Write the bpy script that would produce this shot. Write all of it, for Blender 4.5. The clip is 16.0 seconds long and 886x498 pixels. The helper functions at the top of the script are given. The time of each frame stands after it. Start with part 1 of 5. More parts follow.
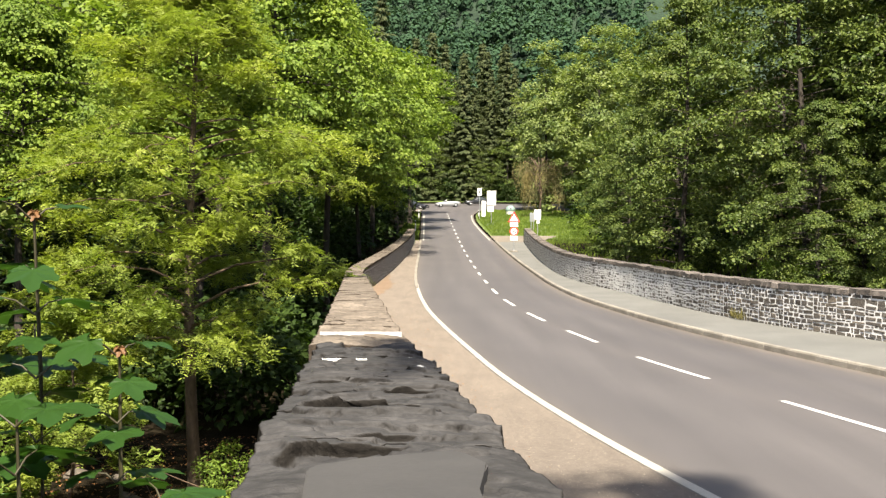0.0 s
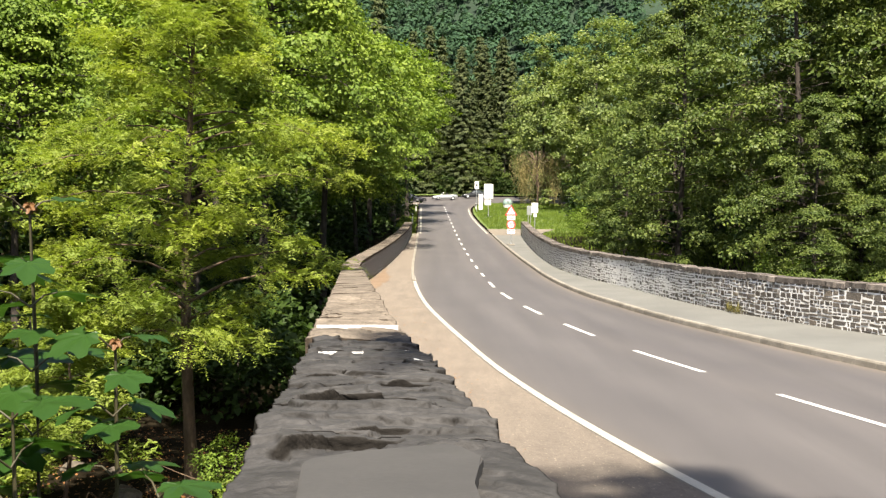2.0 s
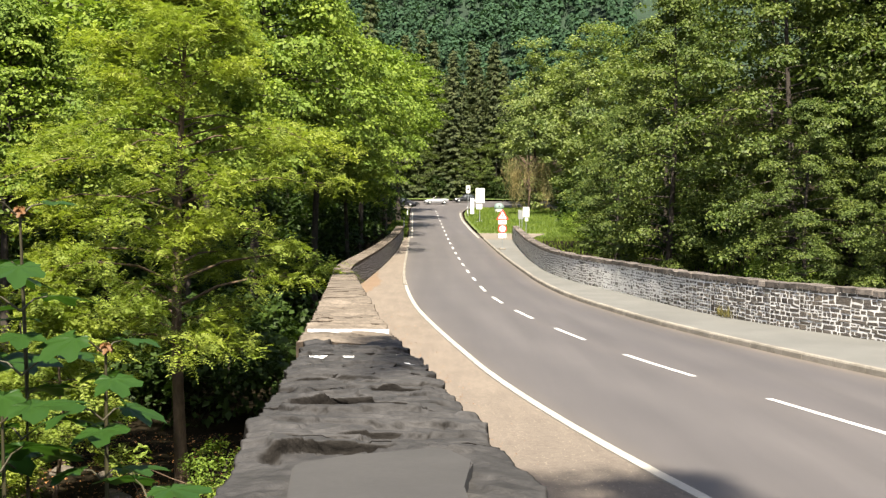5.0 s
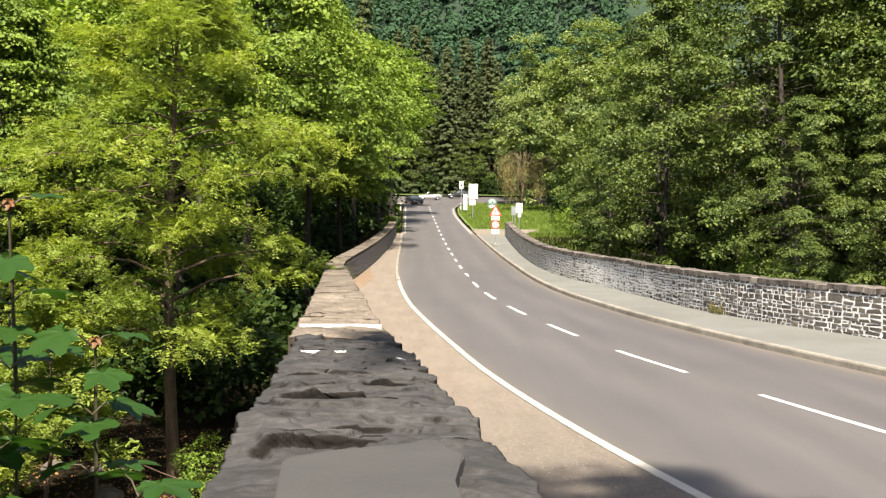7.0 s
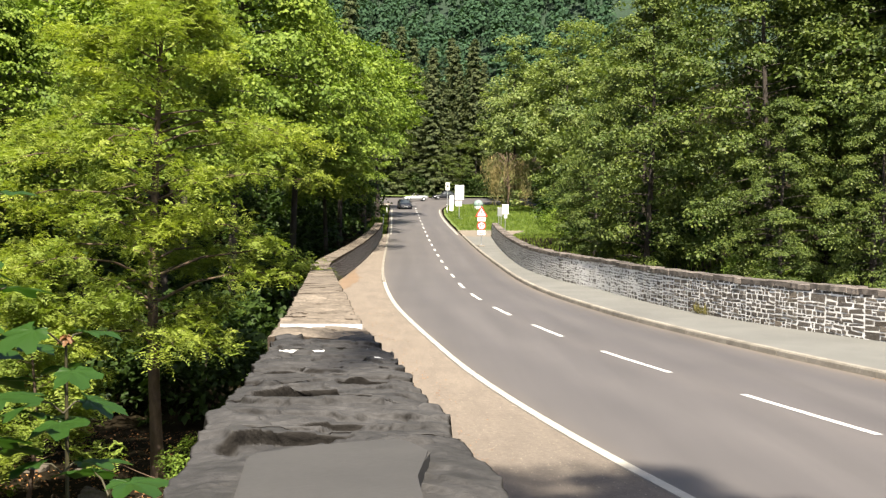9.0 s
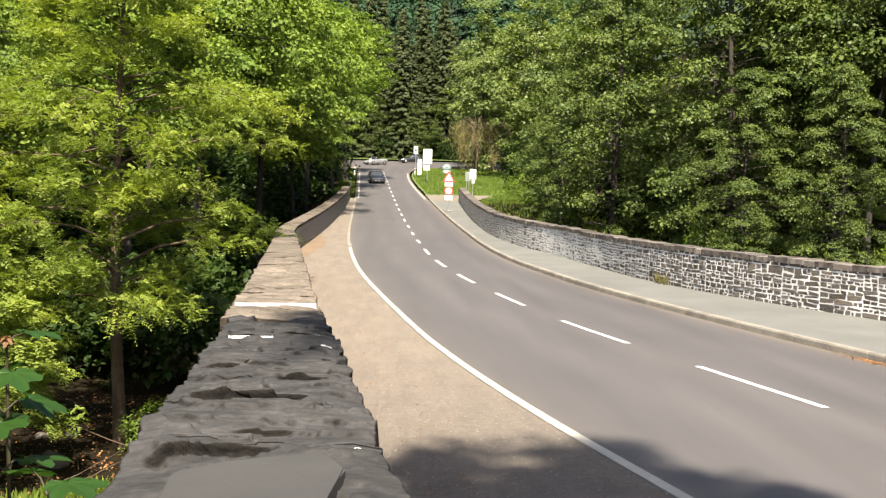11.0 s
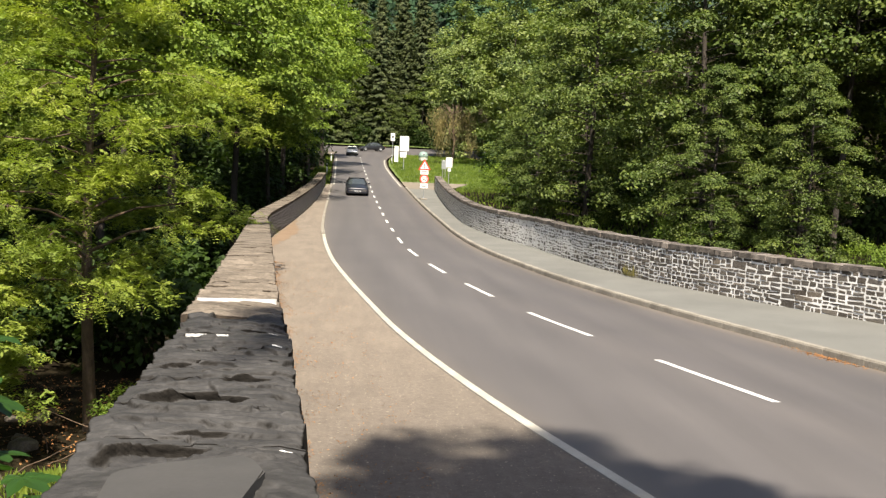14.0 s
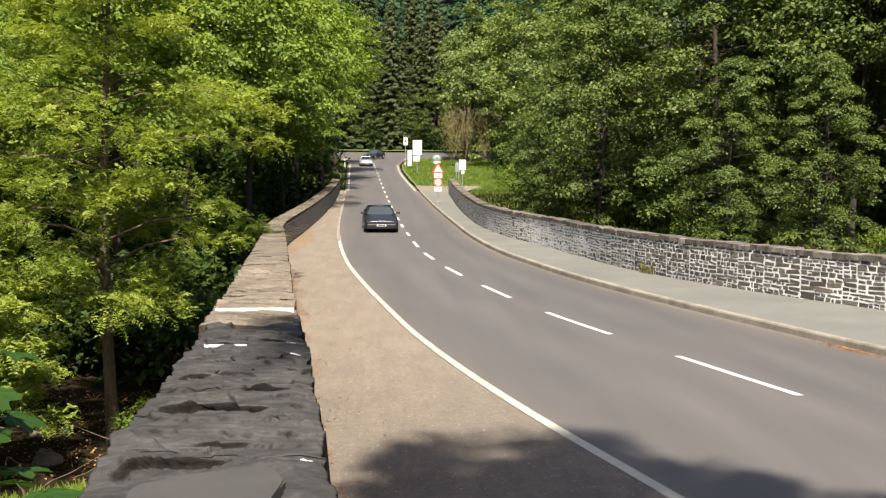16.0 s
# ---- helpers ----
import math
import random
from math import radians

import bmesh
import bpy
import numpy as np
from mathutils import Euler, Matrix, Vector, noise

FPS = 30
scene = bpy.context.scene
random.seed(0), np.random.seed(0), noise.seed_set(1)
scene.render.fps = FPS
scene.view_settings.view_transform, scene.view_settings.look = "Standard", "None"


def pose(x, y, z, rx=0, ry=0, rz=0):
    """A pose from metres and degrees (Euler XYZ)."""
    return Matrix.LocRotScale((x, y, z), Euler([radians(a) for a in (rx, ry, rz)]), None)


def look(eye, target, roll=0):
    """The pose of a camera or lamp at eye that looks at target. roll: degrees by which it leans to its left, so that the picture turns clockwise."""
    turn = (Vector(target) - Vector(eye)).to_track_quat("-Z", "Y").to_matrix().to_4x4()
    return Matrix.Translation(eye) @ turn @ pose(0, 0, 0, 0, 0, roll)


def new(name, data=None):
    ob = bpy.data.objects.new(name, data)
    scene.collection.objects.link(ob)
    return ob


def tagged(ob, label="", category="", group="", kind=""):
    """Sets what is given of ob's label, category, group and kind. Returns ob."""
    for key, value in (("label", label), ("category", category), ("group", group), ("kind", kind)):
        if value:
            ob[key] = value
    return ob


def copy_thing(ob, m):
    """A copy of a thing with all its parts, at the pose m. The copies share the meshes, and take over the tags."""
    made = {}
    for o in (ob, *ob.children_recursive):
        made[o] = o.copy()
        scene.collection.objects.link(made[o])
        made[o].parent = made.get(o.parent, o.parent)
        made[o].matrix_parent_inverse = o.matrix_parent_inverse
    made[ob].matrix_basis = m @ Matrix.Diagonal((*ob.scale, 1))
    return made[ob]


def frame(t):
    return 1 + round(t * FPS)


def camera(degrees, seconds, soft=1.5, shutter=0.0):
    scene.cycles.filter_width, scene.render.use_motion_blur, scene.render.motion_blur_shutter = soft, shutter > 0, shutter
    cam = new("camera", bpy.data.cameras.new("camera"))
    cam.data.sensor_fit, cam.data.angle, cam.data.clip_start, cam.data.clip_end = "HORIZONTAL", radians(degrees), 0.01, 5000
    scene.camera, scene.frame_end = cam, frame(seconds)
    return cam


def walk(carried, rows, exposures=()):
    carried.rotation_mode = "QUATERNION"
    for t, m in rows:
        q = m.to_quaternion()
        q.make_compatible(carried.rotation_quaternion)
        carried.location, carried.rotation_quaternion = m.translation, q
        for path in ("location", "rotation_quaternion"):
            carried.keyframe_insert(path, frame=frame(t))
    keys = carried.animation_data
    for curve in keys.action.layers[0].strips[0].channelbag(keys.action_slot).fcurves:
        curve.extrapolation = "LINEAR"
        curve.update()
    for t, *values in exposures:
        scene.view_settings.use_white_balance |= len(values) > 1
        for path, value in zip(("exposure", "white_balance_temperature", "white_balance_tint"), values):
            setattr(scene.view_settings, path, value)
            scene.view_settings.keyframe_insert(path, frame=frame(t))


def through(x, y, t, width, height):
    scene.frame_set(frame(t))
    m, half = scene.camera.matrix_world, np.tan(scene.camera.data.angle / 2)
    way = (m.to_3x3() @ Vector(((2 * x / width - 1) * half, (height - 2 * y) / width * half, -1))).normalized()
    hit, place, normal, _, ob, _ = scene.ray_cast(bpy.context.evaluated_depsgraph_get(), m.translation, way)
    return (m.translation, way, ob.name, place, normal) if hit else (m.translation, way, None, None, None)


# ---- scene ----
cam = camera(48.8, 16.0, soft=1.35)
PATH = [
    (0, (-0.012, -0.08, 2.917), (-0.014, 1.92, 2.87), 0.1),
    (0.5, (-0.009, -0.087, 2.918), (0.001, 1.912, 2.867), 0.4),
    (1, (-0.009, -0.085, 2.918), (0.005, 1.914, 2.857), 0.5),
    (1.5, (-0.008, -0.069, 2.912), (0.002, 1.93, 2.851), 0.4),
    (2, (-0.009, -0.08, 2.918), (-0.005, 1.92, 2.857), 0.2),
    (2.5, (-0.008, -0.083, 2.917), (-0.007, 1.916, 2.862), 0.1),
    (3, (-0.008, -0.061, 2.911), (-0.009, 1.938, 2.858), -0.1),
    (3.5, (-0.008, -0.087, 2.919), (-0.008, 1.913, 2.869), -0.1),
    (4, (-0.008, -0.086, 2.919), (0.001, 1.913, 2.871), -0.0),
    (6.5, (-0.004, -0.093, 2.92), (0.026, 1.905, 2.859), 0.5),
    (7, (-0.004, -0.075, 2.914), (0.032, 1.924, 2.853), 0.5),
    (7.5, (-0.004, -0.09, 2.917), (0.04, 1.909, 2.856), 0.6),
    (8, (-0.003, -0.095, 2.919), (0.044, 1.903, 2.858), 0.6),
    (8.5, (-0.002, -0.088, 2.919), (0.056, 1.91, 2.858), 0.7),
    (8.7, (0.015, -0.068, 2.902), (0.076, 1.93, 2.844), 0.6),
    (10.8, (0.105, -0.184, 2.98), (0.167, 1.812, 2.88), -0.2),
    (11, (0.148, -0.176, 3.051), (0.277, 1.816, 2.918), 1.2),
    (11.5, (0.274, -0.353, 3.196), (0.421, 1.641, 3.158), 0.5),
    (12, (0.328, -0.398, 3.182), (0.535, 1.587, 3.046), 1.5),
    (12.5, (0.3, -0.44, 3.19), (0.464, 1.544, 2.994), 1.7),
    (13, (0.31, -0.468, 3.204), (0.489, 1.517, 3.034), 1.7),
    (13.5, (0.316, -0.49, 3.205), (0.512, 1.494, 3.045), 1.9),
    (14, (0.29, -0.479, 3.187), (0.467, 1.506, 3.028), 2.2),
    (14.5, (0.287, -0.482, 3.184), (0.44, 1.505, 3.013), 2.0),
    (15, (0.295, -0.464, 3.18), (0.44, 1.522, 3.0), 1.6),
    (15.5, (0.296, -0.468, 3.181), (0.448, 1.518, 3.005), 1.0),
    (16, (0.297, -0.467, 3.188), (0.441, 1.522, 3.034), 0.3),
]
EXPOSURE = [(0, 1.73, 6700, 11), (8.7, 1.73, 6700, 11), (11.5, 1.72, 6700, 11), (12.05, 1.66, 6700, 11), (12.5, 1.43, 6700, 11), (16, 1.43, 6700, 11)]
walk(cam, [(t, look(eye, target, roll)) for t, eye, target, roll in PATH], EXPOSURE)

# ---- light ----
world = bpy.data.worlds.new("sky")
scene.world = world
world.use_nodes = True
wn = world.node_tree
sky = wn.nodes.new("ShaderNodeTexSky")
sky.sky_type, sky.sun_disc, sky.dust_density, sky.ozone_density = "NISHITA", False, 2.0, 0.9
SUN_FROM = Vector((0.0, -0.70, 1.04)).normalized()
sky.sun_elevation = math.asin(SUN_FROM.z)
sky.sun_rotation = math.atan2(SUN_FROM.x, SUN_FROM.y)
wn.links.new(sky.outputs[0], wn.nodes["Background"].inputs[0])
wn.nodes["Background"].inputs[1].default_value = 0.07
sun = new("sun", bpy.data.lights.new("sun", "SUN"))
sun.data.energy, sun.data.angle, sun.data.color = 5.2, radians(0.8), (1.0, 0.93, 0.80)
sun.matrix_world = look((0, 0, 60), Vector((0, 0, 60)) - SUN_FROM)


# ---- materials ----
def ramp(nt, src, stops):
    r = nt.nodes.new("ShaderNodeValToRGB")
    el = r.color_ramp.elements
    while len(el) < len(stops):
        el.new(0.5)
    for e, (p, c) in zip(el, stops):
        e.position, e.color = p, (*c, 1)
    nt.links.new(src, r.inputs[0])
    return r.outputs[0]


def noise_of(nt, scale, detail=4, rough=0.6, stretch=(1, 1, 1), coord="Object"):
    tc = nt.nodes.new("ShaderNodeTexCoord")
    mp = nt.nodes.new("ShaderNodeMapping")
    mp.inputs["Scale"].default_value = stretch
    n = nt.nodes.new("ShaderNodeTexNoise")
    n.inputs["Scale"].default_value, n.inputs["Detail"].default_value, n.inputs["Roughness"].default_value = scale, detail, rough
    nt.links.new(tc.outputs[coord], mp.inputs[0])
    nt.links.new(mp.outputs[0], n.inputs["Vector"])
    return n.outputs[0]


def mixed(nt, a, b, fac, blend="MIX"):
    m = nt.nodes.new("ShaderNodeMix")
    m.data_type, m.blend_type = "RGBA", blend
    for sock, v in ((m.inputs[0], fac), (m.inputs[6], a), (m.inputs[7], b)):
        if hasattr(v, "links"):
            nt.links.new(v, sock)
        else:
            sock.default_value = v if isinstance(v, (int, float)) else (*v, 1)
    return m.outputs[2]


def material(name, rough=0.8, metal=0.0, spec=0.4):
    m = bpy.data.materials.new(name)
    m.use_nodes = True
    b = m.node_tree.nodes["Principled BSDF"]
    b.inputs["Roughness"].default_value, b.inputs["Metallic"].default_value = rough, metal
    b.inputs["Specular IOR Level"].default_value = spec
    return m, m.node_tree, b


def bump(nt, b, src, strength, dist=0.02):
    n = nt.nodes.new("ShaderNodeBump")
    n.inputs["Strength"].default_value, n.inputs["Distance"].default_value = strength, dist
    nt.links.new(src, n.inputs["Height"])
    nt.links.new(n.outputs[0], b.inputs["Normal"])


def grainy(name, dark, light, big=0.6, small=40.0, rough=0.85, strength=0.3, dist=0.01, stretch=(1, 1, 1), spread=0.5, metal=0.0, islands=0.0, objects=0.0):
    """A mottled surface: broad stains, fine grain and matching relief."""
    m, nt, b = material(name, rough, metal)
    broad = ramp(nt, noise_of(nt, big, 5, 0.6, stretch), [(0.3, dark), (0.7, light)])
    fine = noise_of(nt, small, 3, 0.7, stretch)
    g = ramp(nt, fine, [(0.25, (1 - spread,) * 3), (0.75, (1 + spread * 0.6,) * 3)])
    col = mixed(nt, broad, g, 1.0, "MULTIPLY")
    if islands or objects:
        src = nt.nodes.new("ShaderNodeNewGeometry").outputs["Random Per Island"] if islands else nt.nodes.new("ShaderNodeObjectInfo").outputs["Random"]
        k = islands or objects
        col = mixed(nt, col, ramp(nt, src, [(0.0, (1 - k,) * 3), (1.0, (1 + k,) * 3)]), 1.0, "MULTIPLY")
    nt.links.new(col, b.inputs["Base Color"])
    bump(nt, b, fine, strength, dist)
    return m


def plain(name, color, rough=0.5, metal=0.0, spec=0.5):
    m, nt, b = material(name, rough, metal, spec)
    n = noise_of(nt, 9.0, 4)
    nt.links.new(mixed(nt, [c * 0.88 for c in color], [min(1, c * 1.06) for c in color], n), b.inputs["Base Color"])
    return m


def leafy(name, dark, light, through=0.35, rough=0.5, tint=(1.0, 1.1, 0.5)):
    """Leaves: each one its own green, with light coming through."""
    m, nt, b = material(name, rough, 0, 0.2)
    rnd = nt.nodes.new("ShaderNodeNewGeometry").outputs["Random Per Island"]
    col = ramp(nt, rnd, [(0.0, dark), (1.0, light)])
    patch = ramp(nt, noise_of(nt, 0.45, 3, 0.5), [(0.35, (0.75, 0.8, 0.8)), (0.65, (1.2, 1.12, 1.0))])
    col = mixed(nt, col, patch, 1.0, "MULTIPLY")
    nt.links.new(col, b.inputs["Base Color"])
    t = nt.nodes.new("ShaderNodeBsdfTranslucent")
    nt.links.new(mixed(nt, col, tint, 1.0, "MULTIPLY"), t.inputs[0])
    mx = nt.nodes.new("ShaderNodeMixShader")
    mx.inputs[0].default_value = through
    nt.links.new(b.outputs[0], mx.inputs[1])
    nt.links.new(t.outputs[0], mx.inputs[2])
    nt.links.new(mx.outputs[0], nt.nodes["Material Output"].inputs[0])
    return m


def road_surface():
    """Worn asphalt: pale sandy edges, darker wheel tracks along the lanes, patches and grain."""
    m, nt, b = material("worn_asphalt", 0.66, 0.0, 0.5)
    streak = ramp(nt, noise_of(nt, 1.1, 5, 0.6, (1, 0.05, 1)), [(0.3, (0.066, 0.0605, 0.0590)), (0.7, (0.085, 0.0780, 0.0760))])
    uv = nt.nodes.new("ShaderNodeUVMap")
    sep = nt.nodes.new("ShaderNodeSeparateXYZ")
    nt.links.new(uv.outputs[0], sep.inputs[0])
    track = ramp(nt, sep.outputs[0], [(0.0, (1.3, 1.24, 1.12)), (0.07, (1.02, 1.01, 1.0)), (0.2, (0.93, 0.93, 0.94)), (0.3, (1.05, 1.05, 1.05)), (0.42, (0.94, 0.94, 0.95)), (0.5, (1.06, 1.05, 1.04)), (0.63, (0.90, 0.90, 0.92)), (0.75, (1.03, 1.03, 1.03)), (0.86, (0.90, 0.90, 0.92)), (0.95, (1.06, 1.04, 1.0)), (1.0, (1.5, 1.35, 1.12))])
    fine = noise_of(nt, 60, 3, 0.7)
    col = mixed(nt, mixed(nt, streak, track, 1.0, "MULTIPLY"), ramp(nt, fine, [(0.25, (0.78,) * 3), (0.75, (1.16,) * 3)]), 1.0, "MULTIPLY")
    col = mixed(nt, col, ramp(nt, noise_of(nt, 0.25, 3, 0.5), [(0.35, (0.94,) * 3), (0.65, (1.05, 1.045, 1.04))]), 1.0, "MULTIPLY")
    nt.links.new(col, b.inputs["Base Color"])
    bump(nt, b, fine, 0.25, 0.004)
    return m


ASPHALT = road_surface()
PAVING = grainy("sandy_asphalt", (0.110, 0.092, 0.070), (0.202, 0.171, 0.132), 0.5, 55, 0.9, 0.5, 0.006, (1, 0.7, 1), 0.35)
FOOTWAY = grainy("grey_footway", (0.096, 0.0955, 0.087), (0.130, 0.129, 0.117), 0.5, 50, 0.9, 0.3, 0.004, (1, 1, 1), 0.2)
def verge_surface():
    """Old asphalt beside the wall: greyer and coarser near by, under a film of sand further on, with trodden streaks and pale grit."""
    m, nt, b = material("sandy_asphalt", 0.92, 0.0, 0.2)
    sep = nt.nodes.new("ShaderNodeSeparateXYZ")
    nt.links.new(nt.nodes.new("ShaderNodeTexCoord").outputs["Object"], sep.inputs[0])
    wob = nt.nodes.new("ShaderNodeMath")
    wob.operation = "MULTIPLY_ADD"
    nt.links.new(noise_of(nt, 0.55, 5, 0.65), wob.inputs[0])
    wob.inputs[1].default_value = 7.0
    nt.links.new(sep.outputs[1], wob.inputs[2])
    far = nt.nodes.new("ShaderNodeMapRange")
    far.inputs["From Min"].default_value, far.inputs["From Max"].default_value = 11.5, 21.0
    nt.links.new(wob.outputs[0], far.inputs[0])
    grey = ramp(nt, noise_of(nt, 2.6, 6, 0.75), [(0.3, (0.090, 0.0765, 0.0650)), (0.7, (0.127, 0.1080, 0.0905))])
    sandy = ramp(nt, noise_of(nt, 1.3, 6, 0.7, (1, 0.5, 1)), [(0.3, (0.131, 0.1095, 0.0895)), (0.7, (0.167, 0.140, 0.1130))])
    col = mixed(nt, grey, sandy, far.outputs[0])
    streak = ramp(nt, noise_of(nt, 3.0, 5, 0.7, (1, 0.12, 1)), [(0.3, (0.9, 0.9, 0.9)), (0.7, (1.09, 1.085, 1.07))])
    col = mixed(nt, col, streak, 1.0, "MULTIPLY")
    fine = noise_of(nt, 85, 3, 0.75)
    col = mixed(nt, col, ramp(nt, fine, [(0.3, (0.66,) * 3), (0.5, (1.0,) * 3), (0.72, (1.3,) * 3)]), 1.0, "MULTIPLY")
    grit = ramp(nt, noise_of(nt, 24, 2, 0.5), [(0.67, (0, 0, 0)), (0.70, (1, 1, 1))])
    col = mixed(nt, col, ramp(nt, noise_of(nt, 11, 4, 0.7), [(0.3, (0.84,) * 3), (0.7, (1.13,) * 3)]), 1.0, "MULTIPLY")
    col = mixed(nt, col, (0.30, 0.26, 0.20), grit)
    nt.links.new(col, b.inputs["Base Color"])
    bump(nt, b, fine, 0.6, 0.006)
    return m


VERGE = verge_surface()
DASH = grainy("white_road_paint", (0.42, 0.415, 0.40), (0.52, 0.515, 0.50), 1.5, 60, 0.7, 0.2, 0.003, (1, 1, 1), 0.12)
LINE = grainy("road_paint", (0.27, 0.254, 0.214), (0.385, 0.364, 0.312), 1.5, 60, 0.7, 0.2, 0.003, (1, 1, 1), 0.15)
KERB = grainy("kerb_stone", (0.155, 0.138, 0.112), (0.25, 0.228, 0.19), 2.0, 40, 0.85, 0.4, 0.006, objects=0.12)
SLATE = grainy("split_slate", (0.025, 0.0243, 0.0238), (0.056, 0.0536, 0.0520), 4.2, 30, 0.7, 0.5, 0.010, (1, 1.5, 1.5), 0.35, objects=0.12)


def shade_steep(m, shade_dark):
    """Keeps slate pale on flat faces and paints shade into steep ones, in a darker, duller colour."""
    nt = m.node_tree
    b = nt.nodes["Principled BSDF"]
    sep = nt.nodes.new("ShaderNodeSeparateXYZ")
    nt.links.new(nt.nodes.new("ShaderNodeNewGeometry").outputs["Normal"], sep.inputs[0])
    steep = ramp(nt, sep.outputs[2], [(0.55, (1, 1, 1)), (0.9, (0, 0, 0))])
    # mottled dark that stands in for shade on ledge and hollow risers
    shade_tone = ramp(nt, noise_of(nt, 34, 4, 0.7), [(0.3, shade_dark), (0.75, tuple(2.6 * c for c in shade_dark))])
    col = mixed(nt, b.inputs["Base Color"].links[0].from_socket, shade_tone, steep)
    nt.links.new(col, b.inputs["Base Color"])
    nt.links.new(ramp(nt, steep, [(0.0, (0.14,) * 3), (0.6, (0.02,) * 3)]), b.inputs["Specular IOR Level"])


shade_steep(SLATE, (0.008, 0.0072, 0.0064))
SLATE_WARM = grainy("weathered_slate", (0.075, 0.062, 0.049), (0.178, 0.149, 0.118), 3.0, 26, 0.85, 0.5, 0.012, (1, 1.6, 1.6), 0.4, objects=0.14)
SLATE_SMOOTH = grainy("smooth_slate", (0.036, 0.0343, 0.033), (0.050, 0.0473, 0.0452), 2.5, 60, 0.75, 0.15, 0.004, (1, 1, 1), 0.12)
shade_steep(SLATE_WARM, (0.028, 0.022, 0.017))
def rubble(name, by_island):
    """Greywacke rubble: every block its own grey, brown or near-black, with lime smears."""
    m, nt, b = material(name, 0.85, 0.0, 0.25)
    src = nt.nodes.new("ShaderNodeNewGeometry").outputs["Random Per Island"] if by_island else nt.nodes.new("ShaderNodeObjectInfo").outputs["Random"]
    own = ramp(nt, src, [(0.0, (0.036, 0.030, 0.026)), (0.2, (0.094, 0.084, 0.073)), (0.4, (0.062, 0.051, 0.041)), (0.6, (0.125, 0.112, 0.097)), (0.8, (0.078, 0.070, 0.064)), (1.0, (0.150, 0.128, 0.103))])
    stain = ramp(nt, noise_of(nt, 9, 5, 0.7), [(0.3, (0.6, 0.58, 0.56)), (0.7, (1.3, 1.28, 1.25))])
    col = mixed(nt, own, stain, 1.0, "MULTIPLY")
    lime = ramp(nt, noise_of(nt, 7, 6, 0.75), [(0.55, (0, 0, 0)), (0.70, (0.6, 0.6, 0.6))])
    nt.links.new(mixed(nt, col, (0.34, 0.33, 0.31), lime), b.inputs["Base Color"])
    bump(nt, b, noise_of(nt, 40, 4, 0.7), 0.6, 0.012)
    return m


STONE = rubble("grey_rubble", False)
STONES = rubble("grey_rubble_far", True)
MORTAR = grainy("pale_mortar", (0.56, 0.545, 0.52), (0.78, 0.765, 0.74), 1.2, 30, 0.9, 0.5, 0.01, (1, 1, 1), 0.25)
COPING = grainy("brown_coping", (0.064, 0.053, 0.045), (0.150, 0.130, 0.112), 2.5, 30, 0.85, 0.6, 0.015, (1, 1, 1), 0.3, objects=0.45)
BARK = grainy("brown_bark", (0.042, 0.028, 0.018), (0.13, 0.088, 0.055), 3.0, 14, 0.9, 0.9, 0.03, (1, 1, 0.3), 0.4)
DARK_BARK = grainy("dark_bark", (0.018, 0.014, 0.011), (0.055, 0.044, 0.034), 3.0, 14, 0.9, 0.9, 0.03, (1, 1, 0.3), 0.4)
ROCK = grainy("stream_rock", (0.045, 0.038, 0.030), (0.125, 0.105, 0.080), 3.0, 25, 0.85, 0.6, 0.02, (1, 1, 1), 0.4)


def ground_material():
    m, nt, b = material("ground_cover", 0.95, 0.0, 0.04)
    # dark litter brown, lowered further to hold the canopy shade on the bank
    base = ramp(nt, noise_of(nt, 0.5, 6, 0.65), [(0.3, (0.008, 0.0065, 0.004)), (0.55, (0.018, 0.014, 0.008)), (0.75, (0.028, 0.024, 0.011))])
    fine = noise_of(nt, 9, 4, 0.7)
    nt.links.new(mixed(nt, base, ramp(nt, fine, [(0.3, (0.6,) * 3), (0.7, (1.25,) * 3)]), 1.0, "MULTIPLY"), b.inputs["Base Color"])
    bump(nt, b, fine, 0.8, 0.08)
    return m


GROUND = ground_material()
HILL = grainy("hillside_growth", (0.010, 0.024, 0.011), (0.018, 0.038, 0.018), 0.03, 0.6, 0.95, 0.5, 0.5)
LAWN = grainy("lawn", (0.060, 0.095, 0.016), (0.115, 0.155, 0.030), 0.5, 14, 0.95, 0.8, 0.05, (1, 1, 1), 0.4)
GRASS = leafy("grass", (0.085, 0.135, 0.020), (0.165, 0.23, 0.040), 0.45, 0.6)
ASH_LEAF = leafy("ash_leaf", (0.181, 0.236, 0.040), (0.247, 0.299, 0.062), 0.45, 0.6)
MAPLE_LEAF = leafy("maple_leaf", (0.098, 0.158, 0.022), (0.182, 0.250, 0.043), 0.36, 0.6)
ALDER_LEAF = leafy("alder_leaf", (0.047, 0.078, 0.017), (0.125, 0.162, 0.040), 0.30, 0.5)
LIGHT_LEAF = leafy("birch_leaf", (0.133, 0.178, 0.058), (0.212, 0.262, 0.099), 0.4, 0.6)
# undergrowth green with the deep shade below the trees put into its colour
SHADED_LEAF = leafy("shaded_leaf", (0.014, 0.030, 0.005), (0.04, 0.07, 0.012), 0.25, 0.6)
SPRUCE = leafy("spruce_needle", (0.050, 0.070, 0.028), (0.084, 0.100, 0.042), 0.35, 0.7)
BROWN_TWIG = leafy("dry_twig", (0.13, 0.115, 0.050), (0.24, 0.21, 0.095), 0.25, 0.8, (1, 1, 0.8))
# far leaf green with the blue of distant haze mixed in
FAR_LEAF = leafy("hazy_wood_leaf", (0.024, 0.056, 0.030), (0.040, 0.082, 0.042), 0.2, 0.9)
